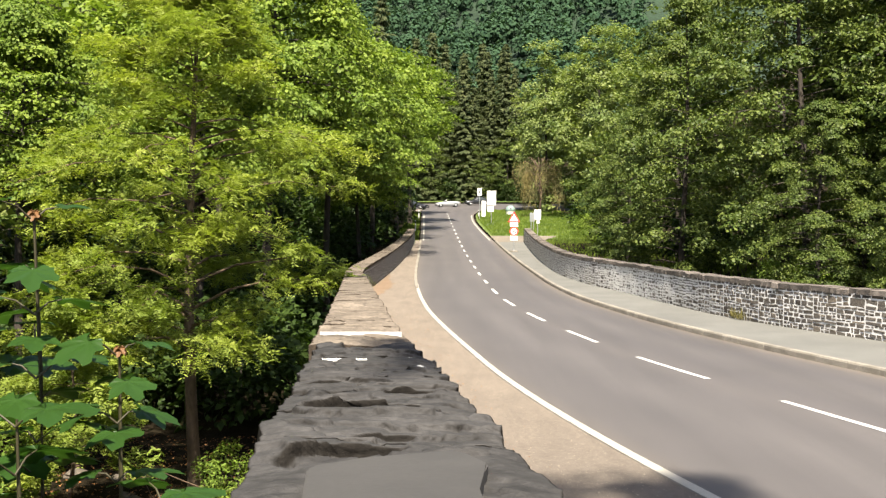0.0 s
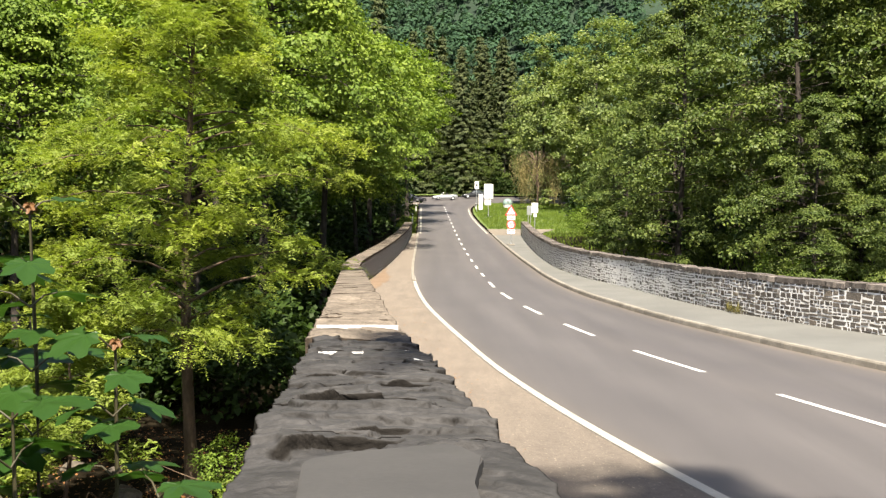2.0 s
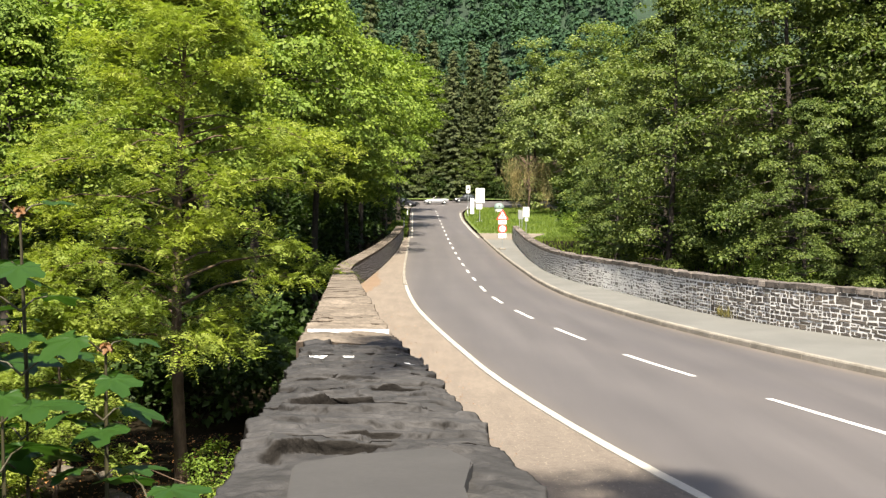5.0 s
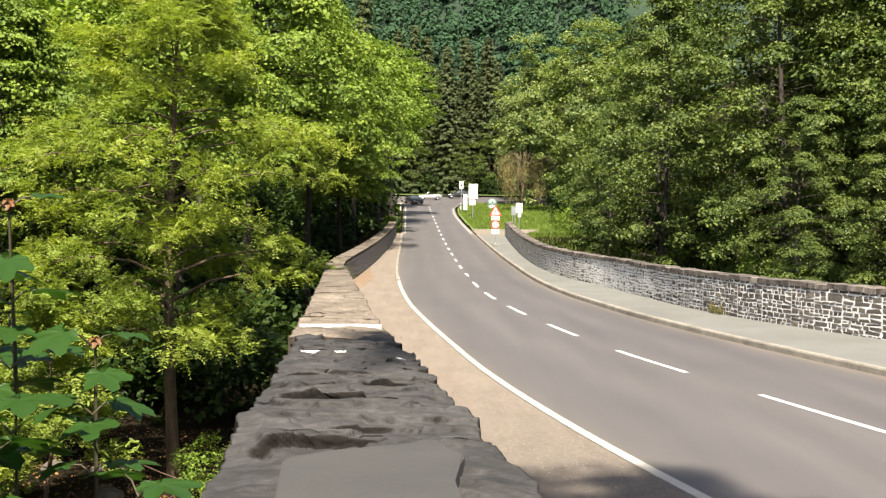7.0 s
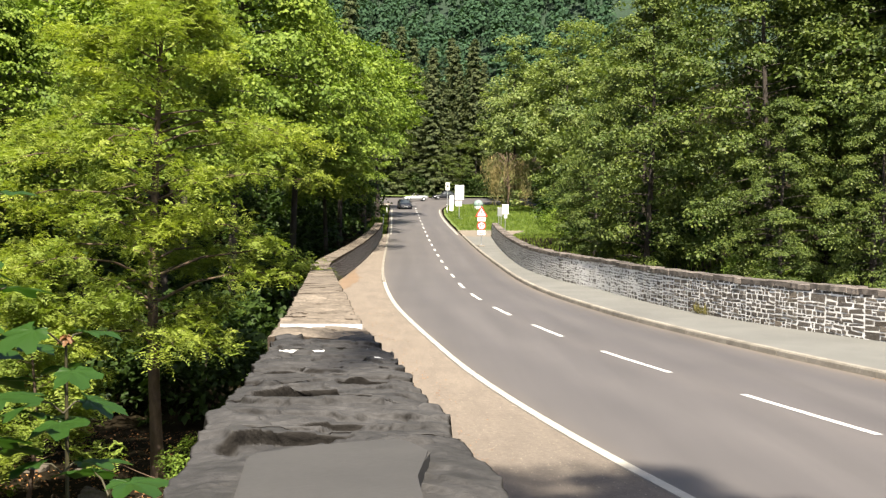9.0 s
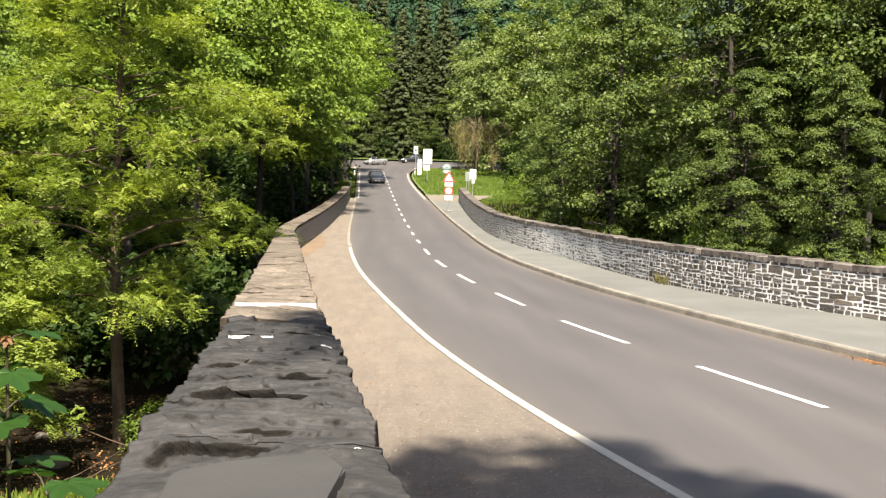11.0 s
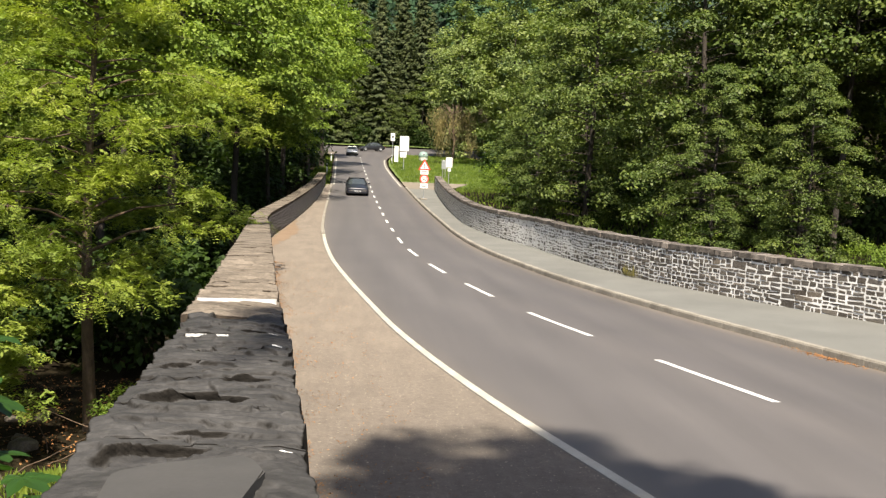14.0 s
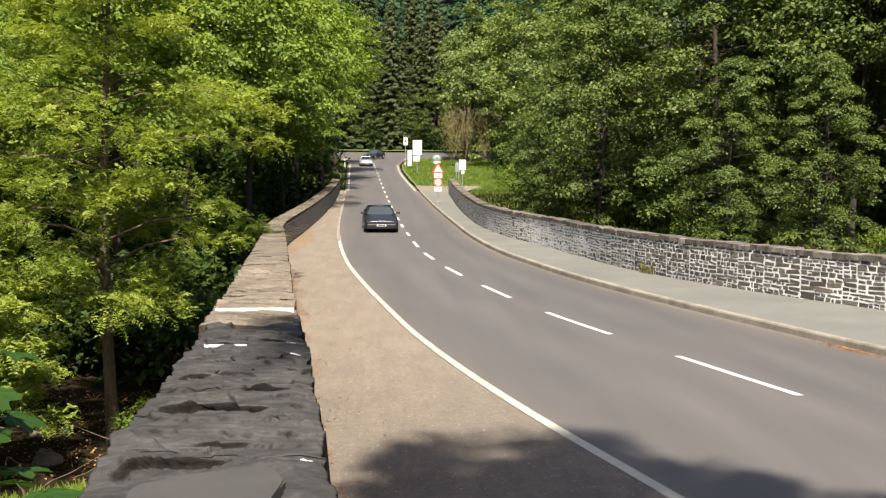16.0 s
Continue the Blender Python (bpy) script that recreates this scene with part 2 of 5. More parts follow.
SAPLING_LEAF = leafy("sapling_leaf", (0.020, 0.056, 0.012), (0.044, 0.096, 0.018), 0.4, 0.35)
STEM = plain("green_stem", (0.035, 0.030, 0.012), 0.6)
WHITE = plain("white_sheet", (0.60, 0.60, 0.58), 0.4)
RED = plain("red_sheet", (0.55, 0.03, 0.03), 0.4)
BLACK = plain("black_sheet", (0.015, 0.015, 0.015), 0.5)
STEEL = plain("galvanised_steel", (0.42, 0.43, 0.44), 0.45, 0.8)
TEAL = plain("teal_plastic", (0.17, 0.24, 0.22), 0.5)
CAR_NAVY = plain("navy_car_paint", (0.012, 0.013, 0.018), 0.3, 0.0, 0.35)
CAR_SILVER = plain("silver_car_paint", (0.44, 0.45, 0.46), 0.3, 0.6, 0.5)
CAR_BLACK = plain("black_car_paint", (0.02, 0.022, 0.026), 0.2, 0.2, 0.6)
RUBBER = plain("tyre_rubber", (0.02, 0.02, 0.02), 0.85)
TRIM = plain("black_plastic", (0.02, 0.02, 0.022), 0.6)
GLASS = plain("dark_car_glass", (0.035, 0.042, 0.045), 0.06, 0.0, 0.8)
LENS = plain("headlamp_lens", (0.12, 0.11, 0.095), 0.12, 0.2, 0.8)
PLATE = plain("white_plate", (0.5, 0.5, 0.48), 0.4)
SEAT = plain("dark_seat", (0.03, 0.028, 0.027), 0.8)


# ---- building helpers ----
def part(name, bm, mat, parent=None, label="", smooth=False):
    me = bpy.data.meshes.new(name)
    bm.to_mesh(me)
    bm.free()
    return part_of(name, me, mat, parent, label, smooth)


def part_of(name, me, mat, parent=None, label="", smooth=False):
    me.materials.append(mat)
    if smooth:
        me.polygons.foreach_set("use_smooth", [True] * len(me.polygons))
    ob = new(name, me)
    ob.parent = parent
    if label:
        ob["label"] = label
    return ob


def holder(name, x=0, y=0, z=0, rz=0):
    e = new(name)
    e.matrix_basis = pose(x, y, z, 0, 0, rz)
    return e


def mesh_of(name, verts, faces):
    me = bpy.data.meshes.new(name)
    me.from_pydata([tuple(v) for v in verts], [], faces)
    me.update()
    return me


def quads(name, v):
    """A mesh of loose quads from an array n x 4 x 3."""
    v = np.asarray(v, dtype=np.float32)
    n = len(v)
    me = bpy.data.meshes.new(name)
    me.vertices.add(4 * n)
    me.vertices.foreach_set("co", v.reshape(-1))
    me.loops.add(4 * n)
    me.loops.foreach_set("vertex_index", np.arange(4 * n, dtype=np.int32))
    me.polygons.add(n)
    me.polygons.foreach_set("loop_start", np.arange(0, 4 * n, 4, dtype=np.int32))
    me.update(calc_edges=True)
    return me


def box(bm, x0, x1, y0, y1, z0, z1, bevel=0.0):
    vs = [bm.verts.new((x, y, z)) for x in (x0, x1) for y in (y0, y1) for z in (z0, z1)]
    fs = [bm.faces.new([vs[i] for i in f]) for f in ((0, 1, 3, 2), (4, 6, 7, 5), (0, 4, 5, 1), (2, 3, 7, 6), (0, 2, 6, 4), (1, 5, 7, 3))]
    if bevel:
        bmesh.ops.bevel(bm, geom=list({e for f in fs for e in f.edges}), offset=bevel, segments=2, affect="EDGES", profile=0.5)


def rod(bm, a, b, r0, r1=None, sides=8):
    a, b = Vector(a), Vector(b)
    q = (b - a).to_track_quat("Z", "Y")
    rings = []
    for p, r in ((a, r0), (b, r0 if r1 is None else r1)):
        rings.append([bm.verts.new(p + q @ Vector((r * math.cos(2 * math.pi * i / sides), r * math.sin(2 * math.pi * i / sides), 0))) for i in range(sides)])
    for i in range(sides):
        bm.faces.new((rings[0][i], rings[0][(i + 1) % sides], rings[1][(i + 1) % sides], rings[1][i]))
    bm.faces.new(rings[0][::-1])
    bm.faces.new(rings[1])


def tube(bm, pts, radii, sides=7):
    """A bent, tapered tube through the points."""
    rings = []
    for i, p in enumerate(pts):
        d = (Vector(pts[min(i + 1, len(pts) - 1)]) - Vector(pts[max(i - 1, 0)])).normalized()
        q = d.to_track_quat("Z", "Y")
        rings.append([bm.verts.new(Vector(p) + q @ Vector((radii[i] * math.cos(2 * math.pi * k / sides), radii[i] * math.sin(2 * math.pi * k / sides), 0))) for k in range(sides)])
    for a, b in zip(rings, rings[1:]):
        for k in range(sides):
            bm.faces.new((a[k], a[(k + 1) % sides], b[(k + 1) % sides], b[k]))


# ---- plan of the road: everything runs along y ----
def road_z(y):
    s = min(max(y - 28, 0), 70)
    return 0.00045 * s * s + 0.063 * max(y - 98, 0)


def line_of(*pts):
    ys, xs = zip(*pts)
    ys, xs = np.array(ys), np.array(xs)
    slope = np.gradient(xs, ys)

    def at(y):
        y = min(max(y, ys[0]), ys[-1])
        i = min(max(int(np.searchsorted(ys, y)) - 1, 0), len(ys) - 2)
        h = ys[i + 1] - ys[i]
        t = (y - ys[i]) / h
        return float((2 * t**3 - 3 * t**2 + 1) * xs[i] + (t**3 - 2 * t**2 + t) * h * slope[i] + (3 * t**2 - 2 * t**3) * xs[i + 1] + (t**3 - t**2) * h * slope[i + 1])

    return at


left_line = line_of((-30, 12.5), (0, 5.6), (8.7, 3.32), (12.6, 2.33), (18.5, 1.20), (23.1, 0.6), (28, 0.03), (33, -0.48), (39, -0.92), (47, -1.32), (53, -1.5), (70, -1.8), (90, -2.1), (134, -2.95), (150, -3.2))
middle = line_of((-30, 17.5), (0, 10.4), (10, 7.35), (16.2, 5.66), (21.6, 4.33), (27, 3.46), (38, 2.36), (47.7, 2.06), (64, 1.76), (86, 1.38), (108, 0.97), (130, 0.55), (150, 0.3))
right_edge = line_of((-30, 22.2), (0, 14.3), (10, 11.2), (16.2, 9.3), (20.6, 8.12), (26, 6.92), (30, 6.24), (33.2, 5.84), (36.2, 5.48), (39.7, 5.20), (45, 4.98), (54, 4.88), (67, 4.72), (79, 4.55), (90, 4.35), (104, 3.95), (121, 3.75), (134, 4.1), (150, 6.0))
right_wall = line_of((-30, 37.0), (0, 22.0), (14, 15.2), (20.6, 12.0), (23, 10.9), (26, 9.75), (29.5, 8.75), (35, 7.95), (40, 7.4), (44, 6.7), (49.5, 6.15), (58, 6.1), (68.5, 6.35), (80, 6.75), (84, 6.9))
left_wall = line_of((-20, 2.186), (-6, 0.894), (7.46, -0.348), (20, -1.505), (30, -2.43), (38.6, -3.22), (41, -3.32), (47, -3.2), (54, -3.0), (65, -2.75), (75, -2.6), (87, -2.6))
wall_top = line_of((-20, 3.3), (-6, 2.87), (1.88, 2.41), (3.2, 2.32), (4.6, 2.235), (7.46, 2.07), (14, 1.84), (24, 1.53), (33, 1.29), (38.6, 1.17), (47, 1.3), (54, 1.46), (65, 1.79), (75, 2.15), (87, 2.68))
WALL_W = 0.62


def smooth(a, b, v):
    t = min(max((v - a) / (b - a), 0), 1)
    return t * t * (3 - 2 * t)


def ground_z(x, y):
    """The height of the ground sheet."""
    xl, xr = left_wall(min(y, 87)) - WALL_W, right_wall(min(max(y, -20), 84)) + 0.45
    deck = road_z(y) - 0.35
    n = noise.noise(Vector((x * 0.12, y * 0.12, 0))) * 0.5 + noise.noise(Vector((x * 0.5, y * 0.5, 3))) * 0.12
    if x < xl:
        low = -4.9 + n
        bank = 0.97 + 0.25 * n + (x + 2) * 0.12
        low = bank + (low - bank) * smooth(6.0, 13.0, y - 0.25 * (x + 2))
        low = low + (deck + 0.2 - low) * smooth(72, 96, y)
        low += 0.55 * max(-16 - x, 0) * smooth(-60, 40, y) * (1 if x > -80 else 1)
        return low + (deck - low) * (1 - smooth(0.0, 0.3, xl - x)) * (0 if y < 90 else 1)
    if x > xr:
        low = -0.9 + 0.6 * n + 0.02 * y
        low = low + (deck + 0.28 - low) * smooth(66, 88, y)
        return low + 0.42 * max(x - 34, 0)
    return deck


def hill_z(x, y):
    base = ground_z(x, y)
    if y > 172:
        base = min(base, road_z(172)) if abs(x) < 16 and y < 230 else ground_z(math.copysign(max(abs(x), 17), x), y)
        base = max(base, road_z(172)) + 0.10 * (min(y, 250) - 172) + 0.56 * max(y - 420, 0) * (1 - 0.2 * smooth(700, 1300, y))
        base += 14 * noise.noise(Vector((x * 0.006, y * 0.006, 5)))* smooth(400, 520, y)
    return base


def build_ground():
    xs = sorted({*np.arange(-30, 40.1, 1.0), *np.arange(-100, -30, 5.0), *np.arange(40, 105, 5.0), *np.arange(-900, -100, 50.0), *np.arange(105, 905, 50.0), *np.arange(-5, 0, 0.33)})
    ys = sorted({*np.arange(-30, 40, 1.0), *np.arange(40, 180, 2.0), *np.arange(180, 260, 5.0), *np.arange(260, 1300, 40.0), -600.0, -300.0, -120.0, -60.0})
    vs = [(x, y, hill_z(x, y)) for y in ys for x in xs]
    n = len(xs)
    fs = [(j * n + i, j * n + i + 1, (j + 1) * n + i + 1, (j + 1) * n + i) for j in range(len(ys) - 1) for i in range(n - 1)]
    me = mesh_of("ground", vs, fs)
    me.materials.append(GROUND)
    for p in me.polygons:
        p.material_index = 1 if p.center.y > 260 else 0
    return tagged(part_of("ground", me, HILL, smooth=True), "dark earth, deepened in colour for tree shade, and low green growth sloping down to a stream", "ground", kind="structure")


def ribbon(name, mat, a, b, y0, y1, step, lift, parent=None, cross=2, jag=0.0):
    """A strip between two lines of the plan."""
    ys = np.arange(y0, y1 + 1e-6, step)
    vs, fs = [], []
    for y in ys:
        xa, xb = a(y), b(y)
        for k in range(cross + 1):
            x = xa + (xb - xa) * k / cross
            if jag and k in (0, cross):
                x += jag * noise.noise(Vector((y * 1.3, k, 7)))
            vs.append((x, y, road_z(y) + lift))
    w = cross + 1
    for j in range(len(ys) - 1):
        for k in range(cross):
            fs.append((j * w + k, j * w + k + 1, (j + 1) * w + k + 1, (j + 1) * w + k))
    me = mesh_of(name, vs, fs)
    uv = me.uv_layers.new(name="UVMap")
    for lp in me.loops:
        uv.data[lp.index].uv = ((lp.vertex_index % w) / cross, vs[lp.vertex_index][1])
    return part_of(name, me, mat, parent)


ground = build_ground()
road = ribbon("road", ASPHALT, lambda y: left_line(y) - 0.1, lambda y: right_edge(y) + 0.02, -30, 150, 1.0, 0.0, cross=6)
tagged(road, "two-lane road of worn grey asphalt with a dashed centre line", "road", kind="structure")
side = ribbon("side_road", ASPHALT, lambda y: -30 - (y - 147) * 2, lambda y: 30 + (y - 147) * 2, 147, 172, 1.0, -0.006, cross=6)
tagged(side, "grey asphalt of the crossing road and parking place", "road", kind="structure")
edge = ribbon("edge_line", LINE, lambda y: left_line(y) - 0.070 - 0.010 * smooth(20, 11, y), lambda y: left_line(y) + 0.066 + 0.010 * smooth(20, 11, y), -30, 47, 0.25, 0.006, road)
edge["label"] = "continuous white edge line"
for k in range(-5, 23):
    y1 = 16.2 + 5.47 * k
    length = 3.1 if k < 2 else 2.75 if k < 6 else 2.0
    ribbon("centre_dash", DASH, lambda y: middle(y) - 0.065, lambda y: middle(y) + 0.065, y1 - length, y1, length / 4, 0.006, road)
ribbon("edge_line", LINE, lambda y: left_line(y) + 0.12, lambda y: left_line(y) + 0.27, 88, 134, 0.5, 0.006, road)
ribbon("edge_line", LINE, lambda y: right_edge(y) - 0.32, lambda y: right_edge(y) - 0.17, 88, 132, 1.0, 0.006, road)

pave_l = ribbon("pavement_left", VERGE, lambda y: left_wall(y) - 0.05, lambda y: left_line(y) - 0.1, -20, 88, 0.5, 0.0, cross=4)
tagged(pave_l, "sandy beige asphalt strip between wall and road", "pavement", kind="structure")
pave_r = ribbon("pavement_right", FOOTWAY, lambda y: right_edge(y) + 0.16, lambda y: right_wall(y) + 0.1, -20, 84, 0.5, 0.14, cross=4)
tagged(pave_r, "grey footway behind a low kerb", "pavement", kind="structure")


def kerbs(at, y0, y1, side, rise):
    ob = tagged(holder("kerb"), "low weathered kerb stones beside the road", "kerb", kind="structure")
    y = y0
    while y < y1:
        a, b = y + 0.008, y + 0.992
        bm = bmesh.new()
        xa, xb, za, zb = at(a), at(b), road_z(a), road_z(b)
        prof = ((0.0, -0.1), (0.015, rise - 0.03), (0.035, rise + 0.004), (0.17, rise + 0.006), (0.19, -0.1))
        ra = [bm.verts.new((xa + side * p, a, za + q)) for p, q in prof]
        rb = [bm.verts.new((xb + side * p, b, zb + q)) for p, q in prof]
        for i in range(4):
            bm.faces.new((ra[i], rb[i], rb[i + 1], ra[i + 1]))
        bm.faces.new(ra)
        bm.faces.new(rb[::-1])
        bmesh.ops.recalc_face_normals(bm, faces=bm.faces)
        part("kerb_stone", bm, KERB, ob)
        y += 1.0


kerbs(right_edge, 8.0, 86, 1, 0.14)
kerbs(lambda y: left_line(y) + 0.06, 44.0, 88, -1, 0.06)
lawn = ribbon("meadow", LAWN, lambda y: right_edge(min(y, 150)) + 0.3, lambda y: 17.0, 90, 147, 1.0, -0.015, cross=8, jag=0.2)
tagged(lawn, "sunlit green meadow beside the road", "meadow", kind="structure")
verge = ribbon("verge", LAWN, lambda y: -34.0, lambda y: 34.0, 171.5, 178, 0.5, 0.30, cross=20, jag=0.3)
tagged(verge, "pale sunlit grass verge behind the crossing road", "verge", kind="structure")
gravel = ribbon("gravel_path", PAVING, lambda y: right_edge(y) + 0.15, lambda y: 7.6 + 0.33 * abs(y - 84), 84, 94, 0.5, 0.02, cross=6, jag=0.3)
tagged(gravel, "sandy gravel path crossing the meadow edge", "path", kind="structure")
yard = ribbon("gravel_yard", PAVING, lambda y: -14.0, lambda y: left_line(min(y, 150)) - 0.2, 139, 150, 1.0, 0.01, cross=4, jag=0.4)
tagged(yard, "pale gravel corner at the junction", "path", kind="structure")
sand = ribbon("sand_patch", grainy("orange_sand", (0.145, 0.097, 0.060), (0.185, 0.130, 0.085), 1.2, 40, 0.95), lambda y: left_wall(y) + 0.02, lambda y: left_wall(y) + 0.12 + 0.75 * math.sin(math.pi * (y - 35) / 18) ** 2, 35, 53, 0.2, 0.006, pave_l, jag=0.3)


# ---- parapet walls ----
def wall_core(name, inner, y0, y1, step, thick, top, bottom, side, mat, label):
    """The mortared body of a wall; side is the way from the road."""
    ys = np.arange(y0, y1 + 1e-6, step)
    vs, fs = [], []
    for y in ys:
        x = inner(y)
        for dx, z in ((0, bottom(y)), (0, top(y)), (thick * side, top(y)), (thick * side, min(bottom(y), ground_z(x + side * (thick + 1.0), y)) - 0.6)):
            vs.append((x + dx, y, z))
    for j in range(len(ys) - 1):
        for k in range(4):
            fs.append((4 * j + k, 4 * j + (k + 1) % 4, 4 * j + 4 + (k + 1) % 4, 4 * j + 4 + k))
    fs += [(0, 1, 2, 3), tuple(4 * (len(ys) - 1) + k for k in (3, 2, 1, 0))]
    return tagged(part_of(name, mesh_of(name, vs, fs), mat), label, "wall", kind="structure")


wall_l = wall_core("wall_left", lambda y: left_wall(y) - 0.008, -20, 87, 0.5, WALL_W - 0.03, lambda y: wall_top(y) - 0.09, lambda y: road_z(y) - 0.2, -1, MORTAR, "grey slate parapet wall with broad rough capstones")
wall_r = wall_core("wall_right", lambda y: right_wall(y) - 0.002, 8, 84, 0.5, 0.40, lambda y: road_z(y) + 1.24, lambda y: road_z(y), 1, MORTAR, "grey rubble stone wall with pale mortar joints and coping")


def stone_shape(rng):
    """A rough block, 1 x 1 x 1, with uneven corners and a chipped front."""
    c = [(-0.5, 0), (0.5, 0), (0.5, 1), (-0.5, 1)]
    j = lambda s: rng.uniform(-s, s)
    rim = [(x + j(0.09), z + j(0.14)) for x, z in c]
    back = [(x, 0.5, z) for x, z in rim]
    front = [(x * 0.99, 0.0 + j(0.15), (z - 0.5) * 0.97 + 0.5) for x, z in rim]
    face = [(x * 0.80 + j(0.06), -0.5 + j(0.35), (z - 0.5) * 0.74 + 0.5 + j(0.07)) for x, z in rim]
    vs = back + front + face
    fs = [(8, 9, 10, 11)]
    for k in range(4):
        n = (k + 1) % 4
        fs += [(k, n, 4 + n, 4 + k), (4 + k, 4 + n, 8 + n, 8 + k)]
    return vs, fs


def rubble_cells(rng, y, z, w, h, out):
    """Splits a stretch of wall face into blocks of very mixed sizes."""
    if h > 0.25 or (h > 0.14 and h > 0.8 * w and rng.random() < 0.85) or (h > 0.17 and rng.random() < 0.55):
        k = h * rng.uniform(0.34, 0.66)
        rubble_cells(rng, y, z, w, k, out)
        rubble_cells(rng, y, z + k, w, h - k, out)
    elif w > 0.5 or (w > 0.24 and w > 1.7 * h and rng.random() < 0.6):
        k = w * rng.uniform(0.3, 0.7)
        rubble_cells(rng, y, z, k, h, out)
        rubble_cells(rng, y + k, z, w - k, h, out)
    else:
        out.append((y, z, w, h))


def face_stones(parent, at, y0, y1, base, height, facing, near, seed, joint=0.024, top_course=0.0):
    """Rubble on the road face of a wall; the nearest are parts, the rest one joined part."""
    rng = random.Random(seed)
    shapes = [stone_shape(rng) for _ in range(16)]
    meshes = []
    for vs, fs in shapes:
        me = mesh_of("stone", vs, fs)
        me.materials.append(STONE)
        meshes.append(me)
    cells = []
    y = y0
    while y < y1:
        w = rng.uniform(0.7, 1.3)
        rubble_cells(rng, y, 0.0, w, height - top_course, cells)
        y += w
    y = y0
    while top_course and y < y1:
        w = rng.uniform(0.16, 0.34)
        cells.append((y, height - top_course, w, top_course))
        y += w
    allv, allf, count = [], [], 0
    for y, z, w, h in cells:
        mid, dy = y + w / 2, 0.3
        ang = math.atan2(at(mid + dy) - at(mid - dy), 2 * dy)
        gap = joint * (1.0 if y < 30 else 1.5) * rng.uniform(0.55, 1.5)
        tall = h - joint * (1.0 if y < 30 else 1.7) * rng.uniform(0.4, 1.4)
        m = Matrix.Translation((at(mid), mid, base(mid) + z + joint / 2 + rng.uniform(-0.008, 0.008))) @ Matrix.Rotation(-ang + (-math.pi / 2 if facing < 0 else math.pi / 2), 4, "Z") @ Matrix.Rotation(rng.gauss(0, 0.05), 4, "Y") @ Matrix.Diagonal((w / math.cos(ang) - gap, rng.uniform(0.006, 0.02) if y < 34 and facing < 0 else rng.uniform(0.003, 0.007), max(tall, 0.03), 1))
        i = rng.randrange(len(shapes))
        if near[0] < y < near[1] and count < 300:
            count += 1
            ob = new("stone", meshes[i])
            ob.parent = parent
            ob.matrix_basis = m
        else:
            o = len(allv)
            allv += [m @ Vector(v) for v in shapes[i][0]]
            allf += [tuple(o + q for q in f) for f in shapes[i][1]]
    rest = part_of("stonework", mesh_of("stonework", allv, allf), STONES, parent)
    rest["kind"] = "stuff"


# hollows chipped out of the near wall top: metres in from the road edge, half length, back edge, width, depth, skew
HOLLOWS = [
    (0.390, 0.135, 2.255, 0.20, 0.055, 0.05), (0.320, 0.175, 3.110, 0.26, 0.060, 0.07), (0.270, 0.095, 2.560, 0.10, 0.036, 0.04), (0.390, 0.055, 2.455, 0.04, 0.022, 0.0),
    (0.175, 0.075, 4.800, 0.22, 0.050, -0.03), (0.410, 0.090, 4.470, 0.09, 0.032, -0.05), (0.245, 0.045, 3.800, 0.07, 0.022, 0.03), (0.170, 0.100, 3.620, 0.15, 0.036, 0.02),
    (0.505, 0.042, 2.370, 0.04, 0.026, 0.0), (0.505, 0.032, 1.790, 0.04, 0.020, 0.02), (0.095, 0.032, 2.820, 0.10, 0.028, 0.05), (0.300, 0.105, 3.360, 0.07, 0.022, -0.06),
    (0.080, 0.024, 2.240, 0.06, 0.020, 0.0), (0.300, 0.130, 6.450, 0.34, 0.055, 0.05), (0.150, 0.080, 5.600, 0.16, 0.034, -0.04), (0.450, 0.090, 5.250, 0.20, 0.036, 0.05),
    (0.480, 0.060, 4.050, 0.12, 0.030, 0.04), (0.420, 0.080, 7.000, 0.20, 0.040, 0.0), (0.140, 0.060, 4.250, 0.06, 0.024, 0.02), (0.520, 0.050, 3.420, 0.08, 0.024, -0.02),
]
crack_rng = random.Random(12)
for _ in range(34):
    HOLLOWS.append((crack_rng.uniform(0.04, 0.58), crack_rng.uniform(0.03, 0.11), crack_rng.uniform(1.5, 7.2), crack_rng.uniform(0.02, 0.06), crack_rng.uniform(0.014, 0.028), crack_rng.uniform(-0.07, 0.07)))


def hollow_depth(d, y):
    """How far a chipped hollow lies below the wall's own line, and how far it reaches back under its lip."""
    deep, under = 0.0, 0.0
    for k, (c, half, back, wide, depth, skew) in enumerate(HOLLOWS):
        half, wide, depth = 1.25 * half, 0.85 * wide, 0.8 * depth
        a = (d - c) / half
        if abs(a) < 1 and back - wide - 0.1 < y < back + 0.12:
            edge = back - skew * a - 0.35 * wide * a * a + 0.014 * noise.noise(Vector((d * 9, k * 3.1, 0)))
            w = wide * (1 - a * a) ** 0.7 + 0.004
            t = (edge - y) / w
            if 0 < t < 1:
                rise = smooth(0.0, min(0.032, 0.6 * w), edge - y)
                here = rise * 1.15 * depth * (1 - t) ** 0.8 * (1 - abs(a) ** 4)
                deep += here
                under = max(under, min(1.3 * depth, 0.046) * rise * (1 - t) ** 1.5 * (1 - abs(a) ** 4))
    return deep, under


def ledges(x, y, step, seed):
    """Thin split layers: flat terraces with short steep breaks between them."""
    n = 3.2 * noise.noise(Vector((x * 1.7, y * 2.7, seed))) + 0.35 * noise.noise(Vector((x * 9, y * 9, seed + 2)))
    f = math.floor(n)
    return step * (f + smooth(0.0, 0.07, n - f) - 0.22 * (n - f) - 0.2)


